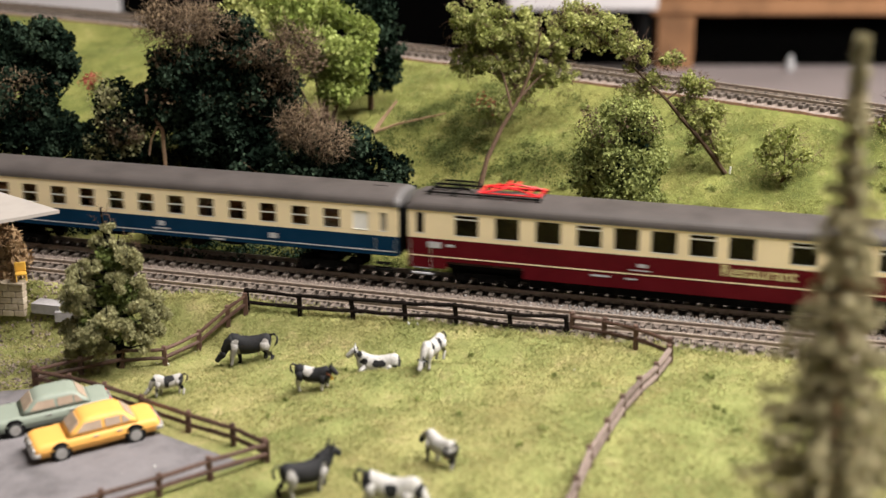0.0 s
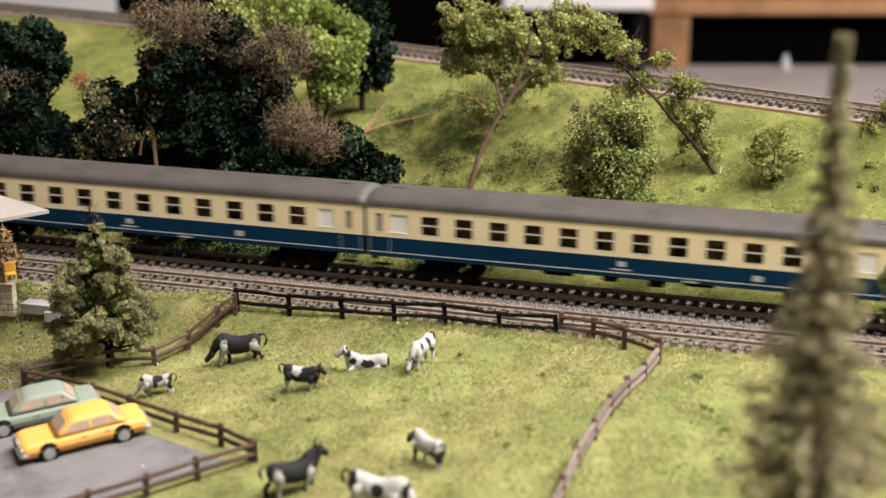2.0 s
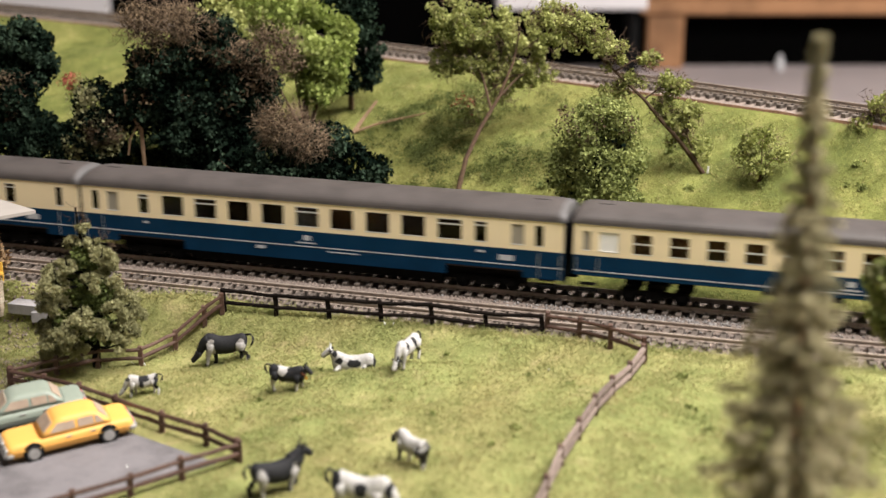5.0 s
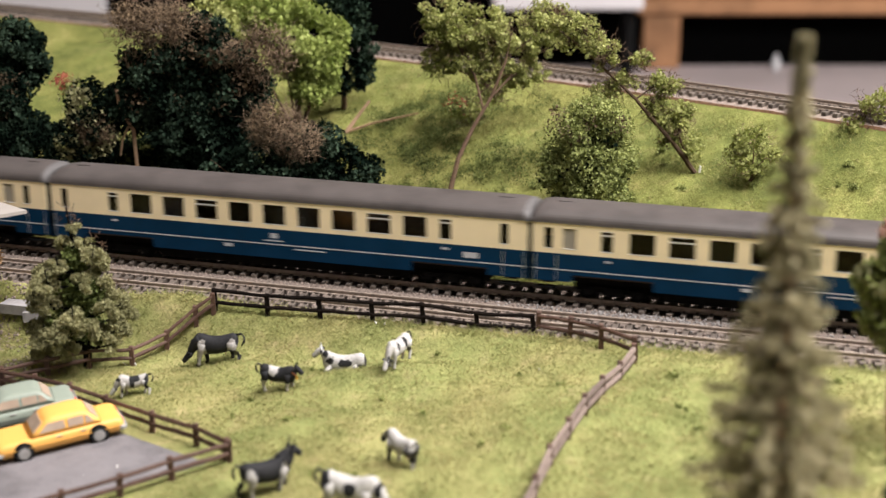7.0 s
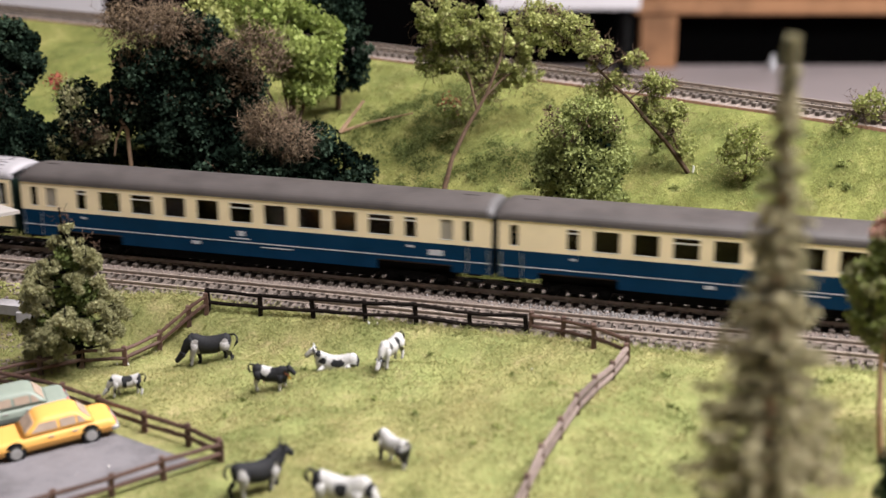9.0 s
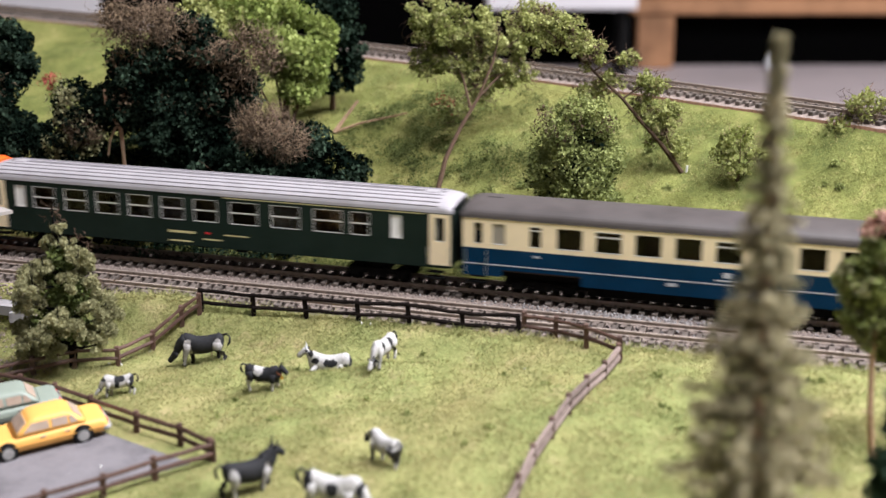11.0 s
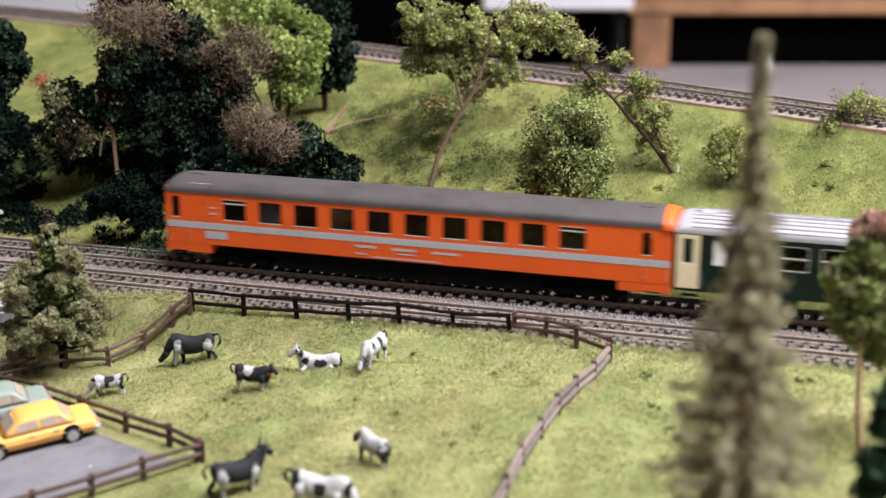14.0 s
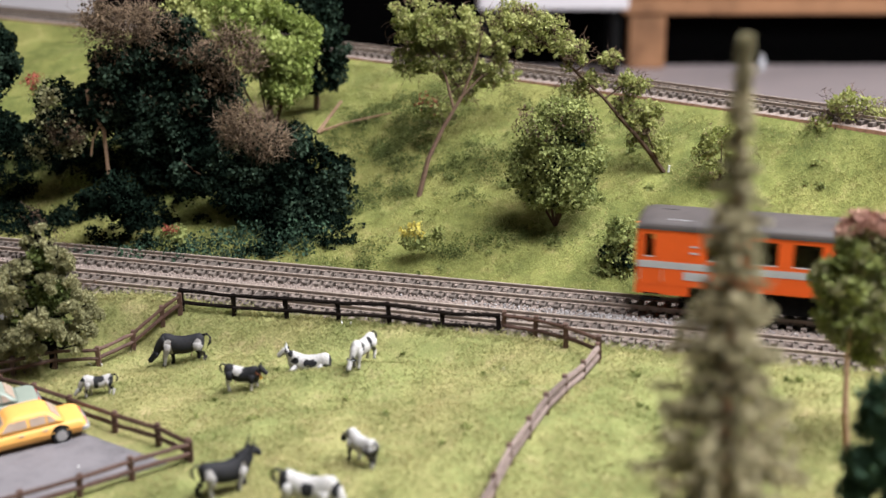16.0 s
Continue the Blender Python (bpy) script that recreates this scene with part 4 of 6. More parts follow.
def cow(x, y, rz, coat, label, stance="stand", k=1.0, far=None, face=None, stride=1.0, horns=1.0, sink=0.3, collar=False):
    c = thing("model_cow", at(x, y, land(x, y) - sink, rz) @ Matrix.Diagonal((k * 1.06, k * 1.06, k * 1.06, 1)), label, "cow figurine", "cattle on the meadow")
    low = 6.6 if stance == "lie" else 0.0
    bm = bmesh.new()
    # stations along the trunk: x, back, belly, half width
    st = ((-11.0, 14.0, 11.4, 1.0), (-10.5, 15.3, 9.0, 2.5), (-8.6, 16.2, 7.2, 3.4), (-6, 15.6, 6.6, 3.1), (-3, 14.9, 5.8, 3.8), (0, 14.6, 5.4, 4.0), (3, 15.0, 5.3, 3.7), (5.6, 16.1, 5.4, 3.4), (7.6, 16.4, 6.0, 3.0), (9.3, 15.6, 7.6, 2.2), (10.1, 14.2, 9.8, 1.1))
    loft(bm, [ring(px, (a + q) / 2 - low, (a - q) / 2, w, seg=12) for px, a, q, w in st])
    soft_part("body", bm, coat, c)
    if stance == "graze":
        neck = [(6.6, 12.4), (9.6, 10.8), (11.6, 7.8), (12.6, 5.4)]
        head = [(11.9, 6.4), (12.9, 5.2), (14.3, 3.6), (15.6, 2.0), (16.0, 1.5)]
        ear, horn, tip = (12.0, 6.3), (12.5, 6.8), (14.2, 7.8)
    elif stance == "low":
        neck = [(6.9, 13.0), (9.6, 12.6), (11.8, 11.6), (13.2, 10.6)]
        head = [(12.6, 11.9), (13.6, 10.6), (14.8, 8.8), (15.8, 7.2), (16.2, 6.6)]
        ear, horn, tip = (12.6, 11.4), (12.9, 12.2), (13.9, 13.6)
    else:
        up, fw = (0.0, -0.5) if stance == "alert" else (-2.2, -1.0) if stance == "stand" else (-0.4 - low, -0.6)
        neck = [(6.6, 12.8 + min(up, 0)), (8.8 + fw * .3, 14.4 + up * .9), (10.4 + fw * .7, 16.0 + up), (11.6 + fw, 17.0 + up)]
        head = [(10.7 + fw, 17.8 + up), (12.0 + fw, 17.2 + up), (13.7 + fw, 15.8 + up), (15.2 + fw, 14.4 + up), (15.7 + fw, 14.0 + up)]
        ear, horn, tip = (11.2 + fw, 17.6 + up), (11.4 + fw, 18.6 + up), (11.9 + fw, 21.2 + up)
    bm = bmesh.new()
    tube(bm, [(px, 0, pz) for px, pz in neck], [4.1, 3.5, 2.7, 1.7] if stance == "alert" else [4.1, 3.0, 2.1, 1.4], 10, 0.75)
    soft_part("neck", bm, coat, c)
    bm = bmesh.new()
    tube(bm, [(px, 0, pz) for px, pz in head], [1.0, 1.8, 1.45, 1.3, 0.8], 10)
    hd = soft_part("head", bm, face or coat, c)
    for q in (-1, 1):
        bm = bmesh.new()
        tube(bm, [(ear[0], q * 1.2, ear[1]), (ear[0] - 0.3, q * 2.5, ear[1] + 0.2), (ear[0] - 0.2, q * 3.6, ear[1] - 0.3)], [0.35, 0.85, 0.2], 6)
        part("ear", bm, ALL_BLACK, hd)
        bm = bmesh.new()
        mx, mz = (horn[0] + tip[0]) / 2, (horn[1] + tip[1]) / 2
        tube(bm, [(horn[0], q * 0.7, horn[1] - 0.7), (mx - 0.2, q * (1.0 + horns), mz - 0.5), (horn[0] + (tip[0] - horn[0]) * horns, q * (0.9 + horns), horn[1] + (tip[1] - horn[1]) * horns)], [0.5, 0.42, 0.14], 6)
        part("horn", bm, LINE_GREY if face is not ALL_BLACK else ALL_BLACK, hd)
    near = -1 if math.cos(radians(rz)) > 0 else 1
    if stance == "lie":
        for q in (-1, 1):
            bm = bmesh.new()
            tube(bm, [(5.5, q * 2.6, 3.0), (8.6, q * 3.6, 1.0), (5.6, q * 4.0, 0.7)], [1.3, 0.9, 0.6], 8)
            part("leg", bm, coat, c, smooth=True)
            bm = bmesh.new()
            tube(bm, [(-7.5, q * 2.6, 3.2), (-4.5, q * 4.0, 1.6), (-8.2, q * 4.4, 0.8)], [2.0, 1.1, 0.6], 8)
            part("leg", bm, coat, c, smooth=True)
    else:
        for q in (-1, 1):
            step = 1.2 * q * stride
            mat = coat if q == near else far or coat
            bm = bmesh.new()
            tube(bm, [(6.0, q * 1.5, 11.4), (6.3 + step * .4, q * 1.9, 8.0), (6.5 + step * .8, q * 1.9, 5.0), (6.4 + step, q * 1.8, 3.9), (6.4 + step * 1.1, q * 1.8, 1.2), (6.9 + step * 1.1, q * 1.8, 0)], [2.6, 1.9, 1.15, 1.05, 0.8, 1.1], 8)
            part("leg", bm, mat, c, smooth=True)
            bm = bmesh.new()
            tube(bm, [(-8.0, q * 1.3, 12.0), (-7.6 - step * .3, q * 1.9, 9.0), (-8.8 - step * .7, q * 1.9, 6.2), (-9.8 - step, q * 1.8, 4.8), (-9.2 - step, q * 1.8, 1.2), (-8.8 - step, q * 1.8, 0)], [3.2, 2.6, 1.5, 1.1, 0.8, 1.1], 8)
            part("leg", bm, mat, c, smooth=True)
        bm = bmesh.new()
        loft(bm, [ring(-4.6, 6.4, 1.0, 1.2), ring(-4.8, 5.2, 0.9, 1.1), ring(-4.9, 4.7, 0.3, 0.4)])
        part("udder", bm, ROSE_SKIN, c, smooth=True)
    bm = bmesh.new()
    if stance == "lie":
        path = [(-10.4, 0, 8.2), (-11.6, 1.4, 6.0), (-11.2, 3.0, 2.6), (-9.5, 4.0, 0.8)]
    else:
        path = [(-10.2, 0, 15.0), (-12.6, 0.3, 15.6), (-14.0, 0.6, 14.0), (-13.8, 0.7, 11.6), (-12.6, 0.7, 9.6)]
    tube(bm, path, [0.6, 0.55, 0.5, 0.7, 0.25][:len(path)], 6)
    part("tail", bm, ALL_BLACK, c, smooth=True)
    if collar:
        bm = bmesh.new()
        a, q = Vector((neck[1][0], 0, neck[1][1])), Vector((neck[2][0], 0, neck[2][1]))
        tube(bm, [a.lerp(q, 0.2), a.lerp(q, 0.6)], [3.1, 2.75], 12, 0.8)
        part("collar", bm, LEATHER, c, "red-brown leather collar")
        bm = bmesh.new()
        p = a.lerp(q, 0.4)
        loft(bm, [[(p.x + 1.9 + rr * math.cos(u), rr * math.sin(u), p.z - 2.9 + zz) for u in [j * math.pi / 4 for j in range(8)]] for rr, zz in ((0.9, -1.6), (0.75, 0.0), (0.3, 0.5))])
        part("bell", bm, CHAIR_YELLOW, c, "small brass bell")
    return c


ROSE_SKIN = painted("pinkish_paint", (0.50, 0.32, 0.27), 0.6, 0.05)
LEATHER = painted("red_brown_leather", (0.16, 0.055, 0.025), 0.6, 0.1)
BULL = cow_coat("black_hide_with_ashen_limbs", COAL, ASH, [(6.4, 3.2, 5.5, 2.6, 3.4, 9.0), (-8.2, 3.2, 5.5, 2.9, 3.4, 9.2)])
BULL_MIRROR = cow_coat("black_hide_with_ashen_legs", COAL, ASH, [(6.4, -3.2, 5.5, 2.4, 3.4, 8.4), (-8.2, -3.2, 5.5, 2.8, 3.4, 8.6)])
SADDLE = cow_coat("black_hide_with_white_saddle", COAL, CHALK, [(-2.4, 0, 13.6, 3.0, 9, 3.6), (6.2, 0, 1.5, 3.2, 9, 5.2), (-8.6, 0, 1.5, 3.6, 9, 6.6), (1.5, 0, 5.6, 4, 9, 1.8)])
LYING = cow_coat("white_hide_with_dark_patches", CHALK, COAL, [(-1.5, 3, 4.8, 3.6, 4, 2.0), (6.2, 3, 5.8, 2.0, 4, 1.7), (-9.0, 3, 2.8, 3.6, 4, 1.3), (8.6, 0, 9.2, 1.4, 4, 2.2)])
PATCHED = cow_coat("white_hide_with_side_patches", CHALK, COAL, [(4.5, 3, 12.4, 1.5, 5, 3.0), (-3.5, 3, 12.0, 1.8, 5, 3.4), (-4, -3, 11.0, 2.6, 4, 2.6), (12.6, 2, 5.5, 1.6, 2.4, 3.6)])
CALF = cow_coat("white_hide_with_black_back", CHALK, COAL, [(-1.2, 0, 13.0, 4.4, 6, 2.4), (0.8, 0, 9.6, 2.2, 6, 3.6), (-9.4, 0, 10.0, 2.4, 6, 6), (9.6, 0, 13.4, 2.0, 6, 1.6), (7, 0, 5, 1.1, 6, 3)])
SPOTTED = cow_coat("white_hide_with_round_spots", CHALK, COAL, [(0.6, -3, 11.4, 2.6, 4, 2.3), (-9.0, -2, 13.4, 2.2, 6, 3.2), (10.2, 0, 11.8, 1.5, 6, 2.8)])
SMOKY = cow_coat("white_hide_with_smoky_rump", CHALK, (0.07, 0.066, 0.064), [(-8.6, 0, 7.0, 3.4, 9, 7.0), (7.8, 0, 4.0, 2.8, 9, 5.2), (8.6, 0, 14, 1.3, 9, 3)])
cow(-98, 643, 182, BULL, "black model bull with ashen limbs grazing beside the fence", "graze", 0.98, ALL_BLACK, ALL_BLACK, 1.4, 0.9)
cow(-61, 596, -14, SADDLE, "black model cow with white saddle, collar and bell", "stand", 0.78, SADDLE, ALL_BLACK, 0.8, 0.7, collar=True)
cow(-32, 616, 176, LYING, "white model cow with black patches lying down", "lie", 0.92, None, ALL_WHITE, 1, 0.9)
cow(-5, 606, -118, PATCHED, "white patched model cow grazing head-down", "graze", 0.80, None, None, 0.7, 0.5)
cow(-131, 601, 190, CALF, "small black and white model calf grazing", "graze", 0.64, None, ALL_WHITE, 1.2, 0.3)
cow(-54, 489, 32, BULL_MIRROR, "black model bull with raised head and horns", "alert", 0.95, ALL_BLACK, ALL_BLACK, 1.6, 1.3)
cow(-1, 506, 128, SMOKY, "white model cow with a dark lowered head", "low", 0.78, None, ALL_BLACK, 1.3, 0.4)
cow(-19, 467, -20, SPOTTED, "white model cow with round black patches grazing", "graze", 1.06, None, ALL_WHITE, 0.8, 0.5)


# ---- plants ----
def leaves(name, parent, blobs, base, count, size, material, seed, clump=0.2, clusters=26, flat=0.9, fill=0.5, label="", long=1.0):
    """A crown of loose flakes gathered in clumps round several centres."""
    rng = np.random.default_rng(seed)
    size_of = np.array([b[3] * b[3] + b[3] * b[4] for b in blobs], dtype=float)
    share = np.maximum((count * size_of / size_of.sum()).astype(int), 8)
    out = []
    for (bx, by, bz, rx, rz), n in zip(blobs, share):
        u = rng.normal(size=(clusters, 3))
        u /= np.linalg.norm(u, axis=1)[:, None]
        u *= (fill + (1 - fill) * rng.random((clusters, 1)) ** 0.5)
        r = np.array((rx, max(rx, rz) * flat, rz))
        w = rng.uniform(0.3, 1.0, clusters)
        pick = rng.choice(clusters, n, p=w / w.sum())
        g = rng.normal(size=(n, 3))
        g /= np.maximum(1.0, np.linalg.norm(g, axis=1) / 1.7)[:, None]
        out.append(u[pick] * r * 0.86 + g * clump * r.mean() + (bx - base[0], by - base[1], bz - base[2]))
    p = np.concatenate(out)
    n = len(p)
    a = rng.normal(size=(n, 3))
    a /= np.linalg.norm(a, axis=1)[:, None]
    b = np.cross(a, rng.normal(size=(n, 3)))
    b /= np.linalg.norm(b, axis=1)[:, None]
    s = (size * rng.uniform(0.55, 1.35, n))[:, None]
    q = rng.uniform(0.35, 0.6, n)[:, None]
    v = np.stack([p - a * s * long * 0.6, p + b * s * q - a * s * 0.1, p + a * s * long * 0.6 + np.cross(a, b) * s * 0.2, p - b * s * q + a * s * 0.1], 1).reshape(-1, 3)
    return raw(name, v, np.arange(4 * n).reshape(n, 4), material, parent, label)


def twigs(parent, blobs, base, count, length, material, seed, label="dry brown twigs"):
    rng = np.random.default_rng(seed)
    vs, fs = [], []
    for k in range(count):
        bx, by, bz, rx, rz = blobs[rng.integers(len(blobs))]
        u = rng.normal(size=3)
        u /= np.linalg.norm(u)
        p = np.array((bx, by, bz)) - base + u * (rx, rx * 0.9, rz) * rng.uniform(0.55, 1.0)
        for j in range(3):
            d = rng.normal(size=3) + u * 0.8
            d = d / np.linalg.norm(d) * length * rng.uniform(0.4, 1.0)
            w = np.cross(d, rng.normal(size=3))
            w = w / np.linalg.norm(w) * 0.17
            w2 = np.cross(d, w)
            w2 = w2 / np.linalg.norm(w2) * 0.17
            i = len(vs)
            vs += [p + w, p - w * 0.5 + w2, p - w * 0.5 - w2, p + d]
            fs += [(i, i + 1, i + 3), (i + 1, i + 2, i + 3), (i + 2, i, i + 3)]
            p = p + d * 0.6
    return tagged(raw("twig_tangle", np.array(vs), np.array(fs), material, parent, label), kind="stuff")


def plant(name, label, category, base_xy, sink=1.0, group=""):
    x, y = base_xy
    z = land(x, y) - sink
    return thing(name, at(x, y, z), label, category, group), (x, y, z)


def stem(parent, base, paths, material, name="trunk"):
    for pts, r0, r1 in paths:
        bm = bmesh.new()
        n = len(pts)
        tube(bm, [(p[0] - base[0], p[1] - base[1], p[2] - base[2]) for p in pts], [r0 + (r1 - r0) * k / (n - 1) for k in range(n)], 7)
        part(name if r0 > 1 else "branch", bm, material, parent)


def limbs(parent, base, blobs, seed, r=0.7, material=BARK, root=None):
    """Branches from the base into each part of the crown."""
    rng = random.Random(seed)
    for bx, by, bz, rx, rz in blobs:
        a = Vector(root or (base[0], base[1], base[2]))
        b = Vector((bx, by, bz))
        m = (a + b) / 2 + Vector((rng.uniform(-4, 4), rng.uniform(-3, 3), rng.uniform(-1, 4)))
        stem(parent, base, [([a, m, b, b + Vector((rng.uniform(-.6, .6) * rx, 0, rz * 0.6))], r, r * 0.3)], material, "branch")


# dark wood on the left of the hill
DARK_MAIN = [(-160, 845, 86, 28, 27), (-125, 845, 86, 28, 27), (-148, 845, 56, 27, 24), (-123, 845, 56, 25, 28), (-175, 845, 68, 20, 20), (-136, 845, 111, 21, 14), (-108, 845, 75, 19, 22), (-138, 845, 32, 25, 15)]
t, b = plant("broadleaf_tree", "large dark green flocked tree with dry brown top", "tree", (-138, 850), group="trees on the hillside")
stem(t, b, [([(-138, 850, b[2]), (-137, 848, 40), (-134, 846, 80), (-130, 845, 108)], 3.2, 1.0)], BARK)
leaves("crown", t, DARK_MAIN, b, 34000, 2.3, DARK_SHADE_LEAF, 1)
# lit side painted: paler flakes shifted up and towards the front right
leaves("lit_crown", t, [(x + 2, y - 4, z + 3, rx, rz) for x, y, z, rx, rz in DARK_MAIN], b, 9000, 2.3, LIT_LEAF, 111, clump=0.16, clusters=13, fill=0.8, label="lighter blue-green foliage painted as lit clumps")
# near-black core flakes stand in for the shade deep in the crown
leaves("shade_crown", t, [(x, y + 10, z, rx * 0.72, rz * 0.72) for x, y, z, rx, rz in DARK_MAIN] + [(-100, 856, 62, 12, 14), (-112, 856, 40, 14, 14)], b, 9000, 2.8, DARK_SHADE_LEAF, 101, clump=0.3, fill=0.0, label="black-green inner foliage standing in for crown shade")
DRY = [(-166, 832, 121, 24, 15), (-91, 832, 104, 19, 17), (-149, 832, 123, 17, 12), (-118, 838, 103, 10, 6)]
leaves("withered_crown", t, [(x, y - 3, z + 2, rx, rz) for x, y, z, rx, rz in DARK_MAIN[:2] + DARK_MAIN[5:7]], b, 3600, 1.8, DRY_LEAF, 102, clump=0.18, clusters=12, fill=0.75, label="withered brown foliage among the green")
leaves("dry_crown", t, DRY, b, 3000, 1.6, DRY_LEAF, 2, fill=0.1, label="dry brown upper foliage")
twigs(t, DRY, b, 1300, 7.5, TWIG, 3)
BUSH = [(-112, 802, 36, 20, 14), (-90, 802, 26, 20, 13), (-50, 800, 16, 28, 21), (-72, 800, 20, 25, 24), (-63, 812, 47, 24, 16), (-39, 812, 36, 19, 12), (-77, 812, 36, 21, 14), (-57, 812, 18, 30, 20), (-78, 812, 18, 20, 14), (-29, 812, 17, 16, 13)]
t, b = plant("bush", "broad dark green bush with tangled dry twigs", "bush", (-62, 815), group="bushes on the hillside")
leaves("foliage", t, BUSH, b, 26000, 2.2, DARK_SHADE_LEAF, 4)
# paler flakes again stand in for light on the bush tops
leaves("lit_foliage", t, [(x + 3, y - 3, z + 3, rx, rz) for x, y, z, rx, rz in BUSH], b, 8000, 2.2, LIT_LEAF, 114, clump=0.16, clusters=12, fill=0.8, label="lighter blue-green foliage painted as lit clumps")
DRY = [(-83, 800, 65, 17, 14), (-68, 800, 55, 13, 10)]
leaves("dry_foliage", t, DRY, b, 1300, 1.5, DRY_LEAF, 5, fill=0.1, label="dry brown foliage")
twigs(t, DRY, b, 760, 8, TWIG, 6)
limbs(t, b, BUSH[:3], 7, 1.0)
B = [(-89, 890, 119, 28, 19), (-68, 890, 104, 24, 21), (-65, 890, 86, 20, 19), (-81, 890, 92, 18, 15), (-115, 890, 123, 18, 13), (-66, 884, 72, 16, 12)]
t, b = plant("broadleaf_tree", "bright yellow-green flocked tree behind the dark wood", "tree", (-78, 893), group="trees on the hillside")
stem(t, b, [([(-78, 893, b[2]), (-78, 892, 70), (-80, 890, 108)], 2.6, 1.0)], BARK)
leaves("crown", t, B, b, 15000, 2.5, BRIGHT_LEAF, 8)
limbs(t, b, B, 9, 0.9)
B = [(-131, 875, 119, 22, 15), (-113, 875, 114, 18, 13)]
t, b = plant("broadleaf_tree", "olive green flocked tree at the back of the wood", "tree", (-124, 878), group="trees on the hillside")
stem(t, b, [([(-124, 878, b[2]), (-123, 876, 118)], 2.2, 0.8)], BARK)
leaves("crown", t, B, b, 5200, 2.1, OLIVE_LEAF, 10)
B = [(-51, 930, 110, 19, 28), (-40, 930, 93, 12, 16), (-63, 930, 117, 15, 16), (-44, 926, 76, 14, 14), (-56, 924, 70, 12, 10)]
t, b = plant("broadleaf_tree", "slim dark grey-green tree beside the upper track", "tree", (-50, 932), group="trees on the hillside")
stem(t, b, [([(-50, 932, b[2]), (-50, 930, 115)], 2.2, 0.8)], BARK)
leaves("crown", t, B, b, 7500, 2.2, DARK_SHADE_LEAF, 11)
leaves("lit_crown", t, [(x + 3, y - 3, z + 3, rx, rz) for x, y, z, rx, rz in B], b, 2600, 2.2, LIT_LEAF, 115, clump=0.16, clusters=12, fill=0.8, label="lighter grey-green foliage painted as lit clumps")
B = [(-258, 868, 98, 23, 22), (-278, 868, 101, 18, 20), (-249, 868, 88, 14, 15)]
t, b = plant("broadleaf_tree", "round dark green flocked tree", "tree", (-262, 870), group="trees on the hillside")
stem(t, b, [([(-262, 870, b[2]), (-262, 868, 105)], 2.6, 1.0)], BARK)
leaves("crown", t, B, b, 9500, 2.3, DARK_SHADE_LEAF, 12)
leaves("lit_crown", t, [(x + 3, y - 3, z + 3, rx, rz) for x, y, z, rx, rz in B], b, 3200, 2.3, LIT_LEAF, 112, clump=0.16, clusters=12, fill=0.8, label="lighter blue-green foliage painted as lit clumps")
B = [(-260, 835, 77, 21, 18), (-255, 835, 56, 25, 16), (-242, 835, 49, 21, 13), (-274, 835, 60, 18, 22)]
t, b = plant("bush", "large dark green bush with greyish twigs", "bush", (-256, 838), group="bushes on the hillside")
leaves("foliage", t, B, b, 11000, 2.2, DARK_SHADE_LEAF, 13)
leaves("lit_foliage", t, [(x + 3, y - 3, z + 3, rx, rz) for x, y, z, rx, rz in B], b, 3000, 2.2, LIT_LEAF, 113, clump=0.16, clusters=12, fill=0.8, label="lighter blue-green foliage painted as lit clumps")
leaves("dry_foliage", t, B[:1], b, 1300, 1.5, DRY_LEAF, 14, label="greyish brown dry foliage")
twigs(t, B[:1], b, 160, 6, TWIG, 15)
B = [(-204, 838, 70, 16, 18), (-200, 838, 52, 18, 16), (-214, 838, 48, 14, 15)]
t, b = plant("bush", "dark green bush with a pale bare trunk", "bush", (-203, 842), group="bushes on the hillside")
leaves("foliage", t, B, b, 5200, 2.1, DARK_SHADE_LEAF, 16)
leaves("olive_foliage", t, B, b, 2600, 1.8, FOAM_LEAF, 97, label="brownish olive foliage")
leaves("dry_foliage", t, [(-198, 832, 58, 14, 12)], b, 800, 1.5, DRY_LEAF, 17, label="dry brown foliage")
t, b = plant("dead_trunk", "pale crooked dead tree trunk on the slope", "tree trunk", (-175, 838))
stem(t, b, [([(-183, 832, 82), (-182.5, 832, 72), (-179, 833, 64), (-175, 834, 56), (-174, 836, b[2] + 1)], 1.0, 1.3), ([(-177, 833, 60), (-182, 833, 50), (-184, 834, 40)], 0.9, 0.6)], PALE_BARK)
B = [(-157, 778, 30, 18, 12), (-146, 778, 18, 15, 10), (-172, 778, 26, 10, 10)]
t, b = plant("bush", "low dark green bush above the railway cutting", "bush", (-156, 780), group="bushes on the hillside")
leaves("foliage", t, B, b, 5200, 2.0, DARK_SHADE_LEAF, 18)
B = [(-174, 762, -3, 13, 3), (-147, 762, 5, 13, 6), (-114, 762, 10, 15, 6), (-124, 762, 2, 13, 5), (-85, 762, 5, 16, 7), (-58, 762, 1, 18, 7), (-45, 762, -4, 10, 4), (-98, 762, -2, 13, 4)]
B = [(x, y, land(x, y) + 2, rx, rz) for x, y, z, rx, rz in B] + [(x + 9, y + 16, land(x + 9, y + 16) + 2, rx, rz) for x, y, z, rx, rz in B]
tagged(leaves("ground_cover", None, B, (0, 0, 0), 4600, 1.6, TEAL_LEAF, 19, clump=0.3, fill=0.2), "low dark green scrub along the track", "scrub", kind="stuff")


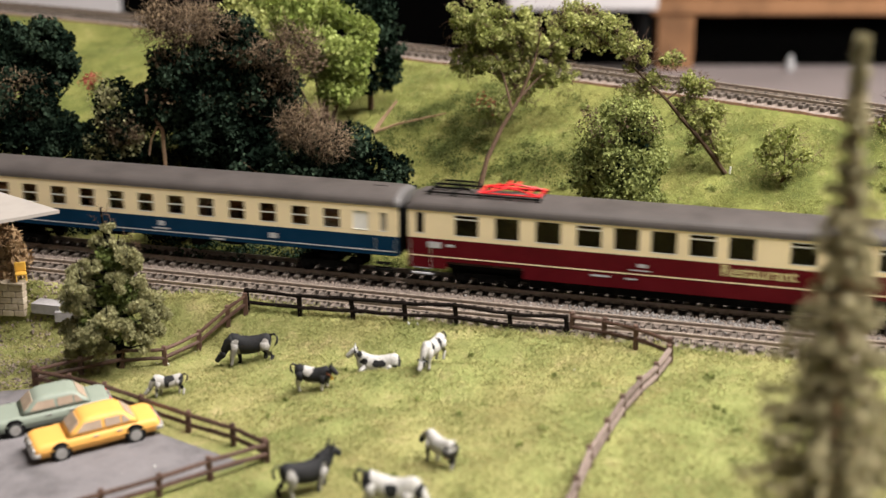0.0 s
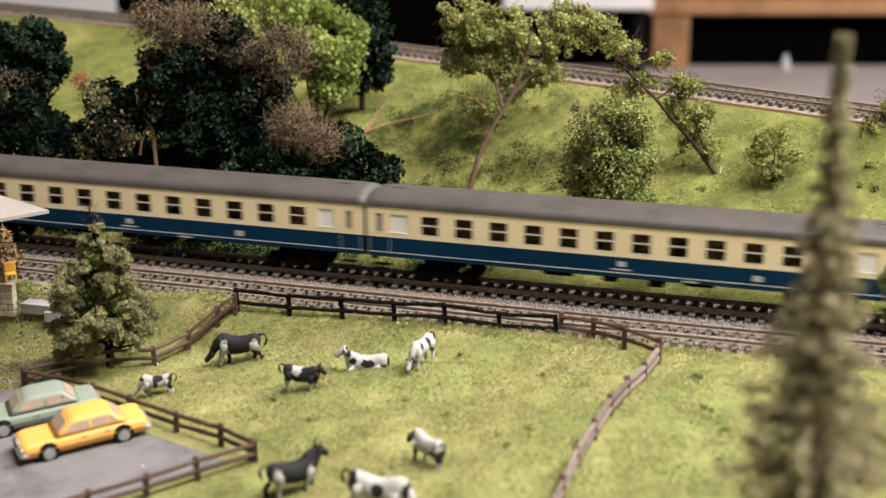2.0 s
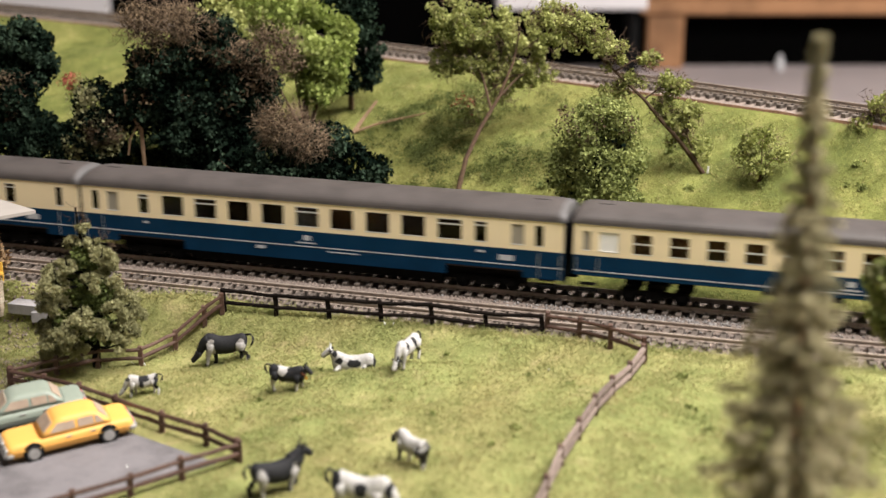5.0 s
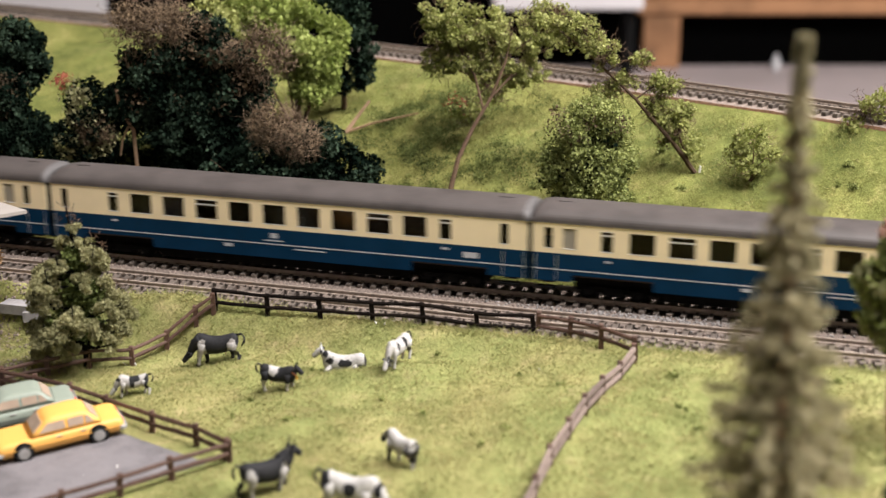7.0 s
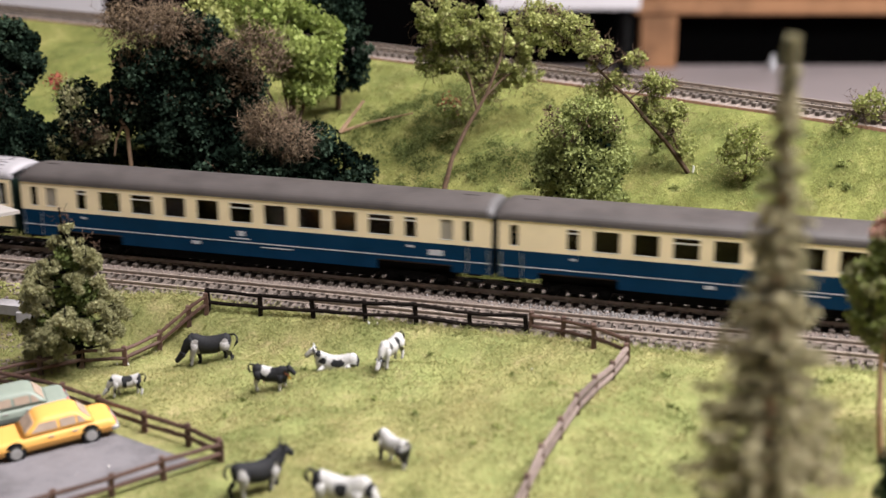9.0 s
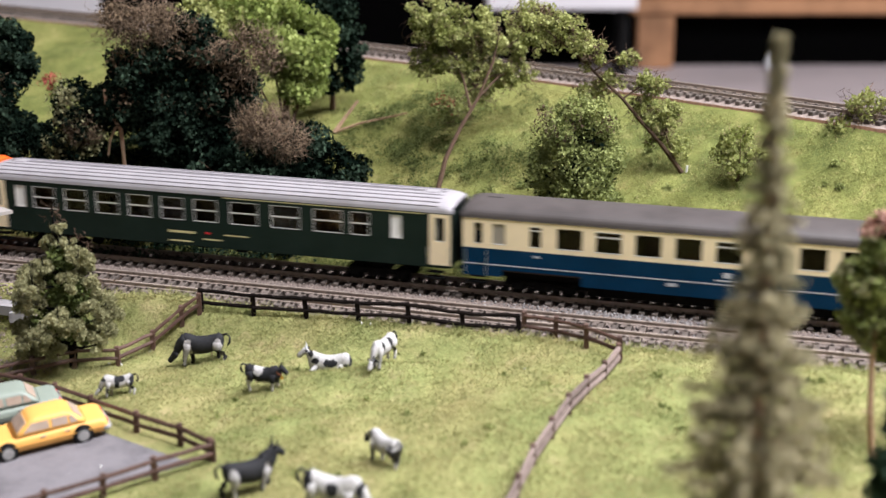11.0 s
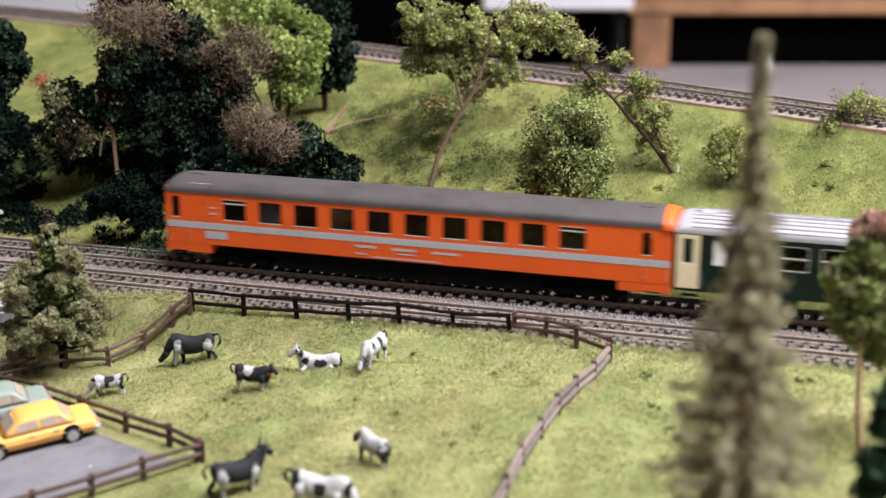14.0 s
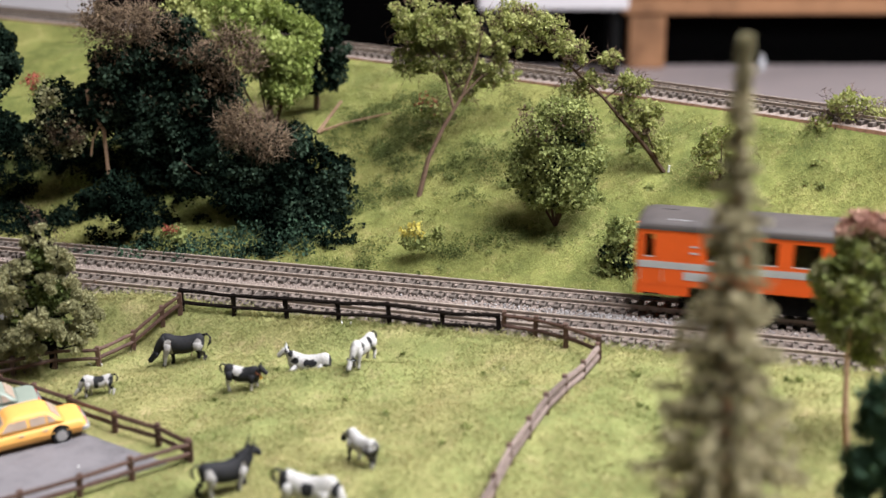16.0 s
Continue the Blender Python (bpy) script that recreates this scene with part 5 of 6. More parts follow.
# low dark flakes over the grass stand in for shade under the trees
def shade_scrub():
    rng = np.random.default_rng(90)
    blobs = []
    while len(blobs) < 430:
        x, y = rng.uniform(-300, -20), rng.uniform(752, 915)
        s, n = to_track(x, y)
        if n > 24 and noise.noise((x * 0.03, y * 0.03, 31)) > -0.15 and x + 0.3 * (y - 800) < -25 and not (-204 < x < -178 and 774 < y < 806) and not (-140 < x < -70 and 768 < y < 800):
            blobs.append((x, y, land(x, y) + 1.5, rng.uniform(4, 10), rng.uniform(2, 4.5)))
    tagged(leaves("shade_scrub", None, blobs, (0, 0, 0), 40000, 1.9, DARK_SHADE_LEAF, 91, clump=0.35, clusters=9, fill=0.2), "dark green low scrub standing in for tree shade", "scrub", kind="stuff")


shade_scrub()

# open slope and the right of the hill
OLIVE = [(20, 858, 120, 21, 18), (31, 858, 105, 25, 22), (49, 858, 91, 21, 17), (52, 858, 116, 21, 18), (73, 858, 109, 18, 16), (16, 858, 95, 14, 13), (70, 858, 87, 18, 11), (34, 846, 66, 8, 7), (50, 852, 74, 9, 6)]
t, b = plant("broadleaf_tree", "airy olive green tree with a thin slanting trunk", "tree", (21, 803), group="trees on the hillside")
stem(t, b, [([(21, 803, b[2]), (27, 815, 42), (36, 828, 58), (48, 838, 76), (57, 845, 97), (61, 852, 114)], 1.7, 0.6), ([(43, 835, 68), (38, 848, 87), (27, 857, 106)], 1.0, 0.4), ([(47, 838, 75), (60, 850, 86), (74, 858, 92)], 0.8, 0.3)], BARK)
leaves("crown", t, OLIVE, b, 18000, 1.75, OLIVE_LEAF, 20, clump=0.14, clusters=38, fill=0.15, flat=0.6)
limbs(t, b, OLIVE, 21, 0.55, root=(46, 852, 80))
twigs(t, OLIVE, b, 420, 8, BARK, 22, "thin brown twigs")
LEAN = [(76, 782, 133, 16, 8), (94, 782, 125, 16, 13), (109, 782, 114, 13, 12), (132, 782, 108, 9, 5), (120, 782, 94, 11, 8), (146, 782, 94, 13, 7), (110, 782, 89, 11, 7), (157, 782, 77, 8, 10), (152, 782, 64, 11, 10), (140, 782, 81, 7, 10)]
t, b = plant("leaning_tree", "sparse light green tree leaning over the slope", "tree", (166, 778), group="trees on the hillside")
stem(t, b, [([(166, 778, b[2]), (152, 778, 60), (140, 778, 73), (129, 778, 86), (116, 779, 98), (100, 780, 113), (86, 781, 124)], 1.5, 0.5),
            ([(161, 778, 50), (155, 779, 65), (157, 780, 81)], 0.8, 0.3), ([(129, 778, 86), (138, 780, 92), (146, 781, 96)], 0.6, 0.3), ([(112, 779, 102), (122, 780, 108), (133, 781, 110)], 0.6, 0.25)], BARK)
leaves("crown", t, LEAN + [(163, 780, 58, 9, 9), (148, 781, 74, 9, 7)], b, 10500, 1.6, OLIVE_LEAF, 23, clump=0.17, clusters=24, fill=0.1)
leaves("dry_leaves", t, LEAN[:3] + LEAN[8:], b, 1300, 1.5, DRY_LEAF, 123, clump=0.14, clusters=10, fill=0.3, label="dry brown leaves")
twigs(t, LEAN, b, 620, 4.2, BARK, 24, "thin brown twigs")
bm = bmesh.new()
tube(bm, [(2, -1, 0.6), (2.4, -1.2, 5)], [0.7, 0.6], 6)
part("stake", bm, LINE_WHITE, t, "small white stake")
ROUND = [(100, 748, 73, 24, 18), (97, 748, 55, 27, 20), (110, 748, 55, 19, 20), (85, 748, 49, 16, 15), (101, 748, 40, 27, 10), (103, 748, 83, 16, 11)]
t, b = plant("round_bush", "dense round mid-green leafy bush above the railway", "bush", (100, 752), group="bushes on the hillside")
leaves("foliage", t, ROUND, b, 26000, 1.5, MID_LEAF, 25, clusters=44, clump=0.16)
leaves("dry_leaves", t, [(98, 746, 78, 24, 16)], b, 520, 1.3, DRY_LEAF, 125, clump=0.14, clusters=16, fill=0.6, label="dry brown leaves")
# shade inside and under the bush, painted with near-black flakes
leaves("shade_foliage", t, [(x, y + 4, z - 4, rx * 0.8, rz * 0.8) for x, y, z, rx, rz in ROUND], b, 2500, 2.2, DARK_SHADE_LEAF, 26, label="dark inner foliage standing in for shade")
limbs(t, b, ROUND, 27, 0.8)
B = [(194, 757, 66, 12, 7), (185, 757, 58, 9, 6), (204, 757, 58, 9, 5), (193, 756, 50, 10, 5)]
t, b = plant("shrub", "small airy light green shrub on the slope", "shrub", (194, 758), group="bushes on the hillside")
leaves("foliage", t, B, b, 1700, 1.8, OLIVE_LEAF, 28, fill=0.1, clusters=14)
limbs(t, b, B, 29, 0.5)
twigs(t, B, b, 70, 6, TWIG, 30)
B = [(185, 715, 46, 17, 7), (173, 715, 42, 12, 6)]
B = [(x, y, land(x, y) + 4, rx, rz) for x, y, z, rx, rz in B]
t, b = plant("shrub", "low blue-green shrub on the slope", "shrub", (182, 716), group="bushes on the hillside")
leaves("foliage", t, B, b, 1700, 1.8, TEAL_LEAF, 31, fill=0.2)
B = [(132, 714, 22, 8, 13), (131, 714, 6, 12, 11), (125, 714, 0, 9, 6)]
t, b = plant("shrub", "upright green shrub beside the main track", "shrub", (130, 716), group="bushes on the hillside")
leaves("foliage", t, B, b, 3200, 1.9, MID_LEAF, 32)
# near-black flakes low in the shrub paint its shaded foot
leaves("shade_foliage", t, B[1:], b, 1200, 1.9, DARK_SHADE_LEAF, 33, label="dark lower foliage standing in for shade")
B = [(268, 770, 84, 13, 8), (259, 770, 71, 11, 8), (279, 770, 71, 15, 10), (288, 770, 79, 10, 8)]
t, b = plant("shrub", "bright light green shrub below the upper track", "shrub", (271, 771), group="bushes on the hillside")
leaves("foliage", t, [(x, y, z, rx * 1.15, rz * 1.15) for x, y, z, rx, rz in B], b, 2100, 1.9, OLIVE_LEAF, 34, fill=0.1, clusters=16)
limbs(t, b, B, 35, 0.5)
twigs(t, B, b, 260, 8, BARK, 36, "thin dark twigs")


def flowers(xy, blobs, material, label, seed, greens=None, count=420):
    t, b = plant("flower_clump", label, "flowers", xy, group="flower clumps")
    if greens:
        leaves("foliage", t, greens, b, 700, 1.6, MID_LEAF, seed + 1, fill=0.1, clump=0.3)
    leaves("blossom", t, blobs, b, count, 1.5, material, seed, fill=0.1, clump=0.35)


flowers((19, 737), [(19, 735, 22, 4, 3), (13, 735, 18, 4, 3), (21, 735, 17, 5, 3)], YELLOW_FLOCK, "yellow flowering clump on the slope", 40, [(19, 736, 13, 9, 5), (32, 736, 16, 5, 5)], 200)
flowers((-229, 882), [(-229, 880, 78, 6, 7)], RED_FLOCK, "orange-red flowering clump under trees", 42, [(-222, 880, 72, 9, 8)], 220)
flowers((27, 850), [(27, 848, 69, 8, 6)], RED_FLOCK, "dull red flowering clump", 44, [(30, 850, 67, 11, 8)], 110)
flowers((-124, 767), [(-124, 764, 12, 6, 1.2)], RED_FLOCK, "red flowering clump beside the track", 46, [(-122, 766, 9, 9, 3)], 150)
flowers((-203, 862), [(-202, 860, land(-202, 860) + 3, 11, 4)], BRIGHT_LEAF, "yellow-green weedy clump on the hilltop", 48, [(-206, 864, land(-206, 864) + 2, 9, 3)])

# fallen branch
t, b = plant("fallen_branch", "forked bare brown branch lying on the slope", "branch", (-47, 900), 0)
g = lambda x, y, h: (x, y, land(x, y) + h)
stem(t, b, [([g(-47, 900, 1), g(-40, 903, 8), g(-31, 905, 16)], 1.6, 0.9), ([g(-46, 900, 1.5), g(-30, 900, 4), g(2, 898, 6)], 1.1, 0.5)], PALE_BARK, "limb")

# foam tree beside the fence
def foam_tree():
    """Puffs of foam on upswept boughs, tier over tier, narrowing to a bare tip."""
    t, b = plant("foam_tree", "grey-green foam-leaved tree with a dark trunk", "tree", (-164, 646))
    stem(t, b, [([(-164, 646, b[2]), (-163, 646, 0), (-165, 645, 26), (-167, 645, 45), (-168, 645, 58)], 2.3, 0.4)], BLACK)
    rng = random.Random(52)
    puffs = []
    for z, reach, n, r in ((48, 1.5, 1, 4.0), (41, 7, 3, 5.4), (32, 12, 5, 6.4), (21, 16, 6, 7.6), (9, 20, 7, 8.4), (-2, 22, 7, 8.4), (-12, 19, 5, 7.6)):
        turn = rng.uniform(0, 6.28)
        for k in range(n):
            a = turn + 6.283 * k / n + rng.uniform(-0.3, 0.3)
            q = reach * rng.uniform(0.75, 1.2)
            x, y = -166 + q * math.cos(a), 645 + q * 0.85 * math.sin(a)
            zz = z + rng.uniform(-3.5, 3.5) - (5 if x < -175 and z < 0 else 0)
            if z < -8 and -168 < x < -152 and y < 645:
                continue
            puffs.append((x, y, zz, r * rng.uniform(0.62, 1.0), r * rng.uniform(0.55, 0.85)))
            stem(t, b, [([(-165, 645.5, zz - 5), (-166 + q * 0.5 * math.cos(a), 645 + q * 0.4 * math.sin(a), zz - 4), (x, y, zz), (x + math.cos(a), y, zz + r * 0.9)], 0.8, 0.25)], BLACK, "branch")
    leaves("crown", t, puffs, b, 40000, 1.15, FOAM_LEAF, 50, clump=0.27, clusters=9, fill=0.7)
    # darker flakes inside paint the shaded gaps between the puffs
    leaves("shade_crown", t, [(-166, 646, 30, 8, 9), (-166, 647, 12, 13, 12), (-168, 647, -4, 14, 10)], b, 7000, 1.6, MOSS_SHADE, 53, fill=0.1, clump=0.3, label="dark green inner foliage painting the shaded gaps")
    twigs(t, [(-168, 645, 53, 5, 7), (-155, 645, 40, 5, 5), (-144, 645, 20, 5, 4)], b, 60, 3.6, BARK, 51, "bare grey twigs")


foam_tree()


# blurred spruce and trees close to the camera
def spruce():
    t, b = plant("spruce", "tall faded olive-green model spruce", "tree", (111, 353))
    stem(t, b, [([(111, 353, b[2]), (111, 356, 80), (111, 360, 160), (111, 361, 181)], 2.2, 0.5)], PALE_BARK)
    rng = np.random.default_rng(60)
    whorls, z = [], 180.0
    while z > 4:
        full = float(np.interp(z, (10, 51, 85, 108, 125, 141, 158, 174, 181), (28, 25, 20, 14.5, 10, 6.4, 3.4, 1.5, 0.4)))
        whorls.append((z, full * rng.uniform(0.72, 1.12)))
        z -= 2.6 + full * 0.22
    blobs = []
    bm = bmesh.new()
    for z, r in whorls:
        n = 5 if r < 5 else 8 if r < 12 else 12
        turn = rng.uniform(0, 6.28)
        for k in range(n):
            a = turn + 6.283 * k / n + rng.uniform(-0.25, 0.25)
            q = r * rng.uniform(0.6, 1.08)
            lift = rng.uniform(-1.5, 1.5)
            at_ = [(111 + q * f * math.cos(a), 354 + z * 0.04 + q * f * math.sin(a), z + lift - q * 0.34 * f + q * 0.16 * f * f) for f in (0.0, 0.5, 1.0)]
            tube(bm, [(p[0] - b[0], p[1] - b[1], p[2] - b[2]) for p in at_], [0.25 + r * 0.012, 0.25 + r * 0.006, 0.15], 4)
            for f in (0.2, 0.42, 0.64, 0.84, 1.0):
                blobs.append((111 + q * f * math.cos(a), 354 + z * 0.04 + q * f * math.sin(a), z + lift - q * 0.34 * f + q * 0.16 * f * f + 0.3, 1.0 + r * 0.06, 0.8 + r * 0.02))
    tagged(part("bough_tangle", bm, TWIG, t, "thin brown boughs"), kind="stuff")
    leaves("needles", t, blobs, b, 19000, 1.3, NEEDLE, 61, clump=0.5, clusters=5, fill=0.1, long=1.8)


spruce()
B = [(192, 492, 83, 13, 10), (186, 492, 70, 13, 11), (199, 492, 65, 13, 13), (190, 492, 54, 13, 11), (202, 492, 44, 12, 9), (183, 492, 56, 8, 9)]
t, b = plant("broadleaf_tree", "green model tree with a dusty rose top", "tree", (190, 482), group="trees near the layout edge")
stem(t, b, [([(190, 482, b[2]), (187, 481, 20), (187, 485, 42), (190, 490, 70)], 1.5, 0.8)], PALE_BARK)
leaves("crown", t, B, b, 9000, 2.0, MID_LEAF, 62)
leaves("dark_crown", t, B, b, 4200, 2.0, FOAM_LEAF, 63, label="grey-green inner foliage")
leaves("rose_crown", t, [(190, 490, 92, 10, 5), (197, 490, 93, 8, 4)], b, 1500, 1.8, ROSE_FLOCK, 64, label="dusty rose blossom")
limbs(t, b, B, 65, 0.6, root=(188, 486, 45))
B = [(173, 400, 59, 9, 11), (173, 400, 43, 12, 13), (176, 400, 27, 15, 12), (178, 400, 8, 18, 14)]
t, b = plant("bush", "tall blue-green bush near the layout edge", "bush", (182, 402))
leaves("foliage", t, B, b, 8000, 2.2, TEAL_LEAF, 66)
limbs(t, b, B, 67, 0.8)


# ---- yard at the edge: canopy, wall, straw, chair ----
def yard():
    z = land(-250, 690)
    s = thing("canopy", at(-250, 690, z), "off-white flat canopy roof on thin posts", "canopy")
    h = 44.5 - z
    bm = bmesh.new()
    loft(bm, [[(x + 250, y - 690, zz + h) for x, y in ((-201, 689), (-262, 742), (-330, 700), (-262, 640))] for zz in (-1.8, 0)])
    part("roof", bm, CANOPY, s)
    for x, y in ((-262, 735), (-262, 650), (-318, 700)):
        bm = bmesh.new()
        tube(bm, [(x + 250, y - 690, land(x, y) - z - 1), (x + 250, y - 690, h - 1.8)], 1.2, 8)
        part("post", bm, FENCE_BROWN, s)
    # low masonry wall of coursed blocks
    w = thing("stone_wall", at(-228, 704, land(-228, 704) - 1, 172), "low pale wall of coursed stone blocks", "wall")
    rng = random.Random(4)
    for row in range(5):
        x = 0.0 - (row % 2) * 2.5
        while x < 44:
            ln = rng.uniform(5.5, 8.5)
            bm = bmesh.new()
            box(bm, max(0, x) + 0.15, x + ln - 0.15, -2.6 + rng.uniform(-0.2, 0.2), 2.6, row * 3.6 + 0.15, row * 3.6 + 3.45, 0.25)
            part("block", bm, MASONRY, w)
            x += ln
    bm = bmesh.new()
    box(bm, -0.5, 45, -3.4, 3.4, 18, 19.4, 0.3)
    part("coping", bm, MASONRY, w)
    # straw stack
    t, b = plant("straw_stack", "brown rough straw stack behind the stone wall", "straw stack", (-246, 722))
    z0 = b[2]
    bm = bmesh.new()
    loft(bm, [[(r * math.cos(a) * (1 + 0.1 * math.sin(3 * a)), r * math.sin(a), zz) for a in [k * math.pi / 7 for k in range(14)]] for r, zz in ((11, 0), (9.5, 10), (6, 20), (2, 26), (0.5, 27))])
    part("stack_core", bm, STRAW, t)
    leaves("loose_straw", t, [(-246, 722, z0 + 8, 17, 9), (-246, 722, z0 + 22, 13, 9), (-246, 722, z0 + 34, 6, 6)], b, 9500, 1.7, STRAW, 70, fill=0.55, clump=0.2, long=2.4)
    # yellow chair
    z = land(-232, 706) + 17.5
    c = thing("model_chair", at(-230, 706, z, 20), "tiny yellow plastic chair on the wall", "chair")
    bm = bmesh.new()
    box(bm, -3, 3, -3, 3, 3.4, 4.2, 0.2)
    part("seat", bm, CHAIR_YELLOW, c)
    bm = bmesh.new()
    box(bm, -3, 3, 2.4, 3.2, 4.2, 9.5, 0.3)
    part("backrest", bm, CHAIR_YELLOW, c)
    for x in (-2.6, 2.6):
        for y in (-2.6, 2.6):
            bm = bmesh.new()
            tube(bm, [(x, y, 0), (x, y, 3.5)], 0.4, 6)
            part("leg", bm, CHAIR_YELLOW, c)
    # slabs
    for x, y, rz, k in ((-214, 702, -12, 1.0), (-204, 697, 10, 0.7)):
        bm = bmesh.new()
        loft(bm, [[(px * k, py * k, zz) for px, py in ((-9, -5), (8, -6), (10, 4), (-7, 5))] for zz in (-2, 3.0, 3.6)])
        o = part("stone_slab", bm, SLAB)
        o.matrix_basis = at(x, y, land(x, y), rz, 4)
        tagged(o, "broken grey stone slab lying in the grass", "stone slab", "broken slabs")


yard()


# ---- hall behind the layout ----
def behind():
    t = thing("exhibition_table", at(700, 2400, -1000), "wide grey exhibition table behind the layout", "table")
    bm = bmesh.new()
    box(bm, -2300, 2300, -1000, 1080, 660, 699, 4)
    part("tabletop", bm, TABLE_GREY, t)
    for x in (-2200, 0, 2200):
        for y in (-900, 1000):
            bm = bmesh.new()
            box(bm, x - 30, x + 30, y - 30, y + 30, 0, 660)
            part("leg", bm, PINE, t)
    r = thing("wooden_rack", at(0, 3212, -301), "heavy orange-brown wooden rack standing on the table", "rack")
    for x in (541, 1460, 2240):
        bm = bmesh.new()
        box(bm, x - 43, x + 43, -40, 10, 0, 126, 4)
        part("upright", bm, PINE, r)
    bm = bmesh.new()
    box(bm, 480, 2440, -50, 20, 126, 162, 5)
    part("beam", bm, PINE, r)
    for k in range(6):
        bm = bmesh.new()
        box(bm, 490 + k * 322, 780 + k * 322, -46, 16, 164, 188, 4)
        part("plank", bm, PINE, r)
    # added black sheet: paints the dark void behind table and rack
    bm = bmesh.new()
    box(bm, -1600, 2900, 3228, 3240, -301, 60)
    tagged(part("void_sheet", bm, VOID_BLACK), "black sheet added for the unlit gap behind the table", "cloth", kind="structure")
    p = thing("display_board", at(-880, 3200, -301), "white display board standing on the table", "board")
    bm = bmesh.new()
    box(bm, -330, 130, -8, 8, 118, 420, 3)
    part("panel", bm, WHITE_BOARD, p)
    for x in (-300, 100):
        bm = bmesh.new()
        box(bm, x - 10, x + 10, -10, 10, 0, 120)
        part("foot", bm, DARK_CLOTH, p)
    w = thing("white_shelf", at(322, 3110, -301), "white shelf board with dark supports", "shelf")
    bm = bmesh.new()
    box(bm, -180, 150, -100, 100, 157, 190, 4)
    part("board", bm, WHITE_BOARD, w)
    for x in (-160, 130):
        bm = bmesh.new()
        box(bm, x - 8, x + 8, -60, 60, 0, 157)
        part("support", bm, DARK_CLOTH, w)
    bm = bmesh.new()
    prof = [(10, 0), (11, 2), (11, 18), (9, 24), (5, 28), (5, 36), (3, 38)]
    loft(bm, [[(rr * math.cos(a), rr * math.sin(a), zz) for a in [k * math.pi / 8 for k in range(16)]] for rr, zz in prof])
    o = part("small_bottle", bm, BOTTLE, smooth=True)
    o.matrix_basis = at(806, 3150, -301)
    tagged(o, "small white bottle standing on the grey table", "bottle")
    # ceiling panels that give the light
    for x, y in ((700, 100), (1700, 1000)):
        l = thing("ceiling_light", at(x, y, 1740), "long white ceiling light panel", "ceiling light", "ceiling lights")
        bm = bmesh.new()
        box(bm, -620, 620, -320, 320, 0, 60, 4)
        part("housing", bm, WHITE_BOARD, l)


behind()


# ---- grass fibres and litter ----
def fibres(name, n, area, lo, hi, seed, label, accept, material=BLADE):
    rng = np.random.default_rng(seed)
    pts = []
    while len(pts) < n:
        x, y = rng.uniform(area[0], area[1]), rng.uniform(area[2], area[3])
        if accept(x, y, rng):
            pts.append((x, y, land(x, y) - 0.2))
    p = np.array(pts)
    a = rng.uniform(0, 6.28, n)
    w = rng.uniform(0.16, 0.32, n)
    h = rng.uniform(lo, hi, n)
    lean = rng.normal(size=(n, 2)) * h[:, None] * 1.1
    side = np.stack([np.cos(a) * w, np.sin(a) * w, np.zeros(n)], 1)
    tip = p + np.column_stack([lean, h])
    v = np.stack([p - side, p + side, tip], 1).reshape(-1, 3)
    tagged(raw(name, v, np.arange(3 * n).reshape(n, 3), material), label, "grass", kind="stuff")


def in_field(x, y, rng):
    s, n = to_track(x, y)
    d1, d2 = ((x + 202) * 106 + (y - 630) * 127) / 165, ((x + 75) * 35 - (y - 524) * 60) / 69.5
    return n < -59 + 2.5 * noise.noise((s * 0.07, 3, 3)) and max(d1, d2) > 1 and noise.noise((x * 0.05, y * 0.05, 11)) > rng.uniform(-0.7, 0.25)


def on_hill(x, y, rng):
    s, n = to_track(x, y)
    return 17 < n < upper_line(s) - 26 and noise.noise((x * 0.05, y * 0.05, 21)) > rng.uniform(-0.6, 0.35)


fibres("meadow_grass", 120000, (-260, 260, 440, 720), 0.7, 1.8, 80, "short pale green static grass fibres on the meadow", in_field)
fibres("hill_grass", 70000, (-260, 330, 660, 1010), 0.8, 2.2, 81, "short green static grass fibres on the slope", on_hill, TURF_BLADE)


def edge_grass(x, y, rng):
    s, n = to_track(x, y)
    return -66 < n < -57


fibres("edge_grass", 3500, (-200, 240, 560, 780), 1.5, 4.2, 82, "longer straw-coloured grass along the ballast", edge_grass)


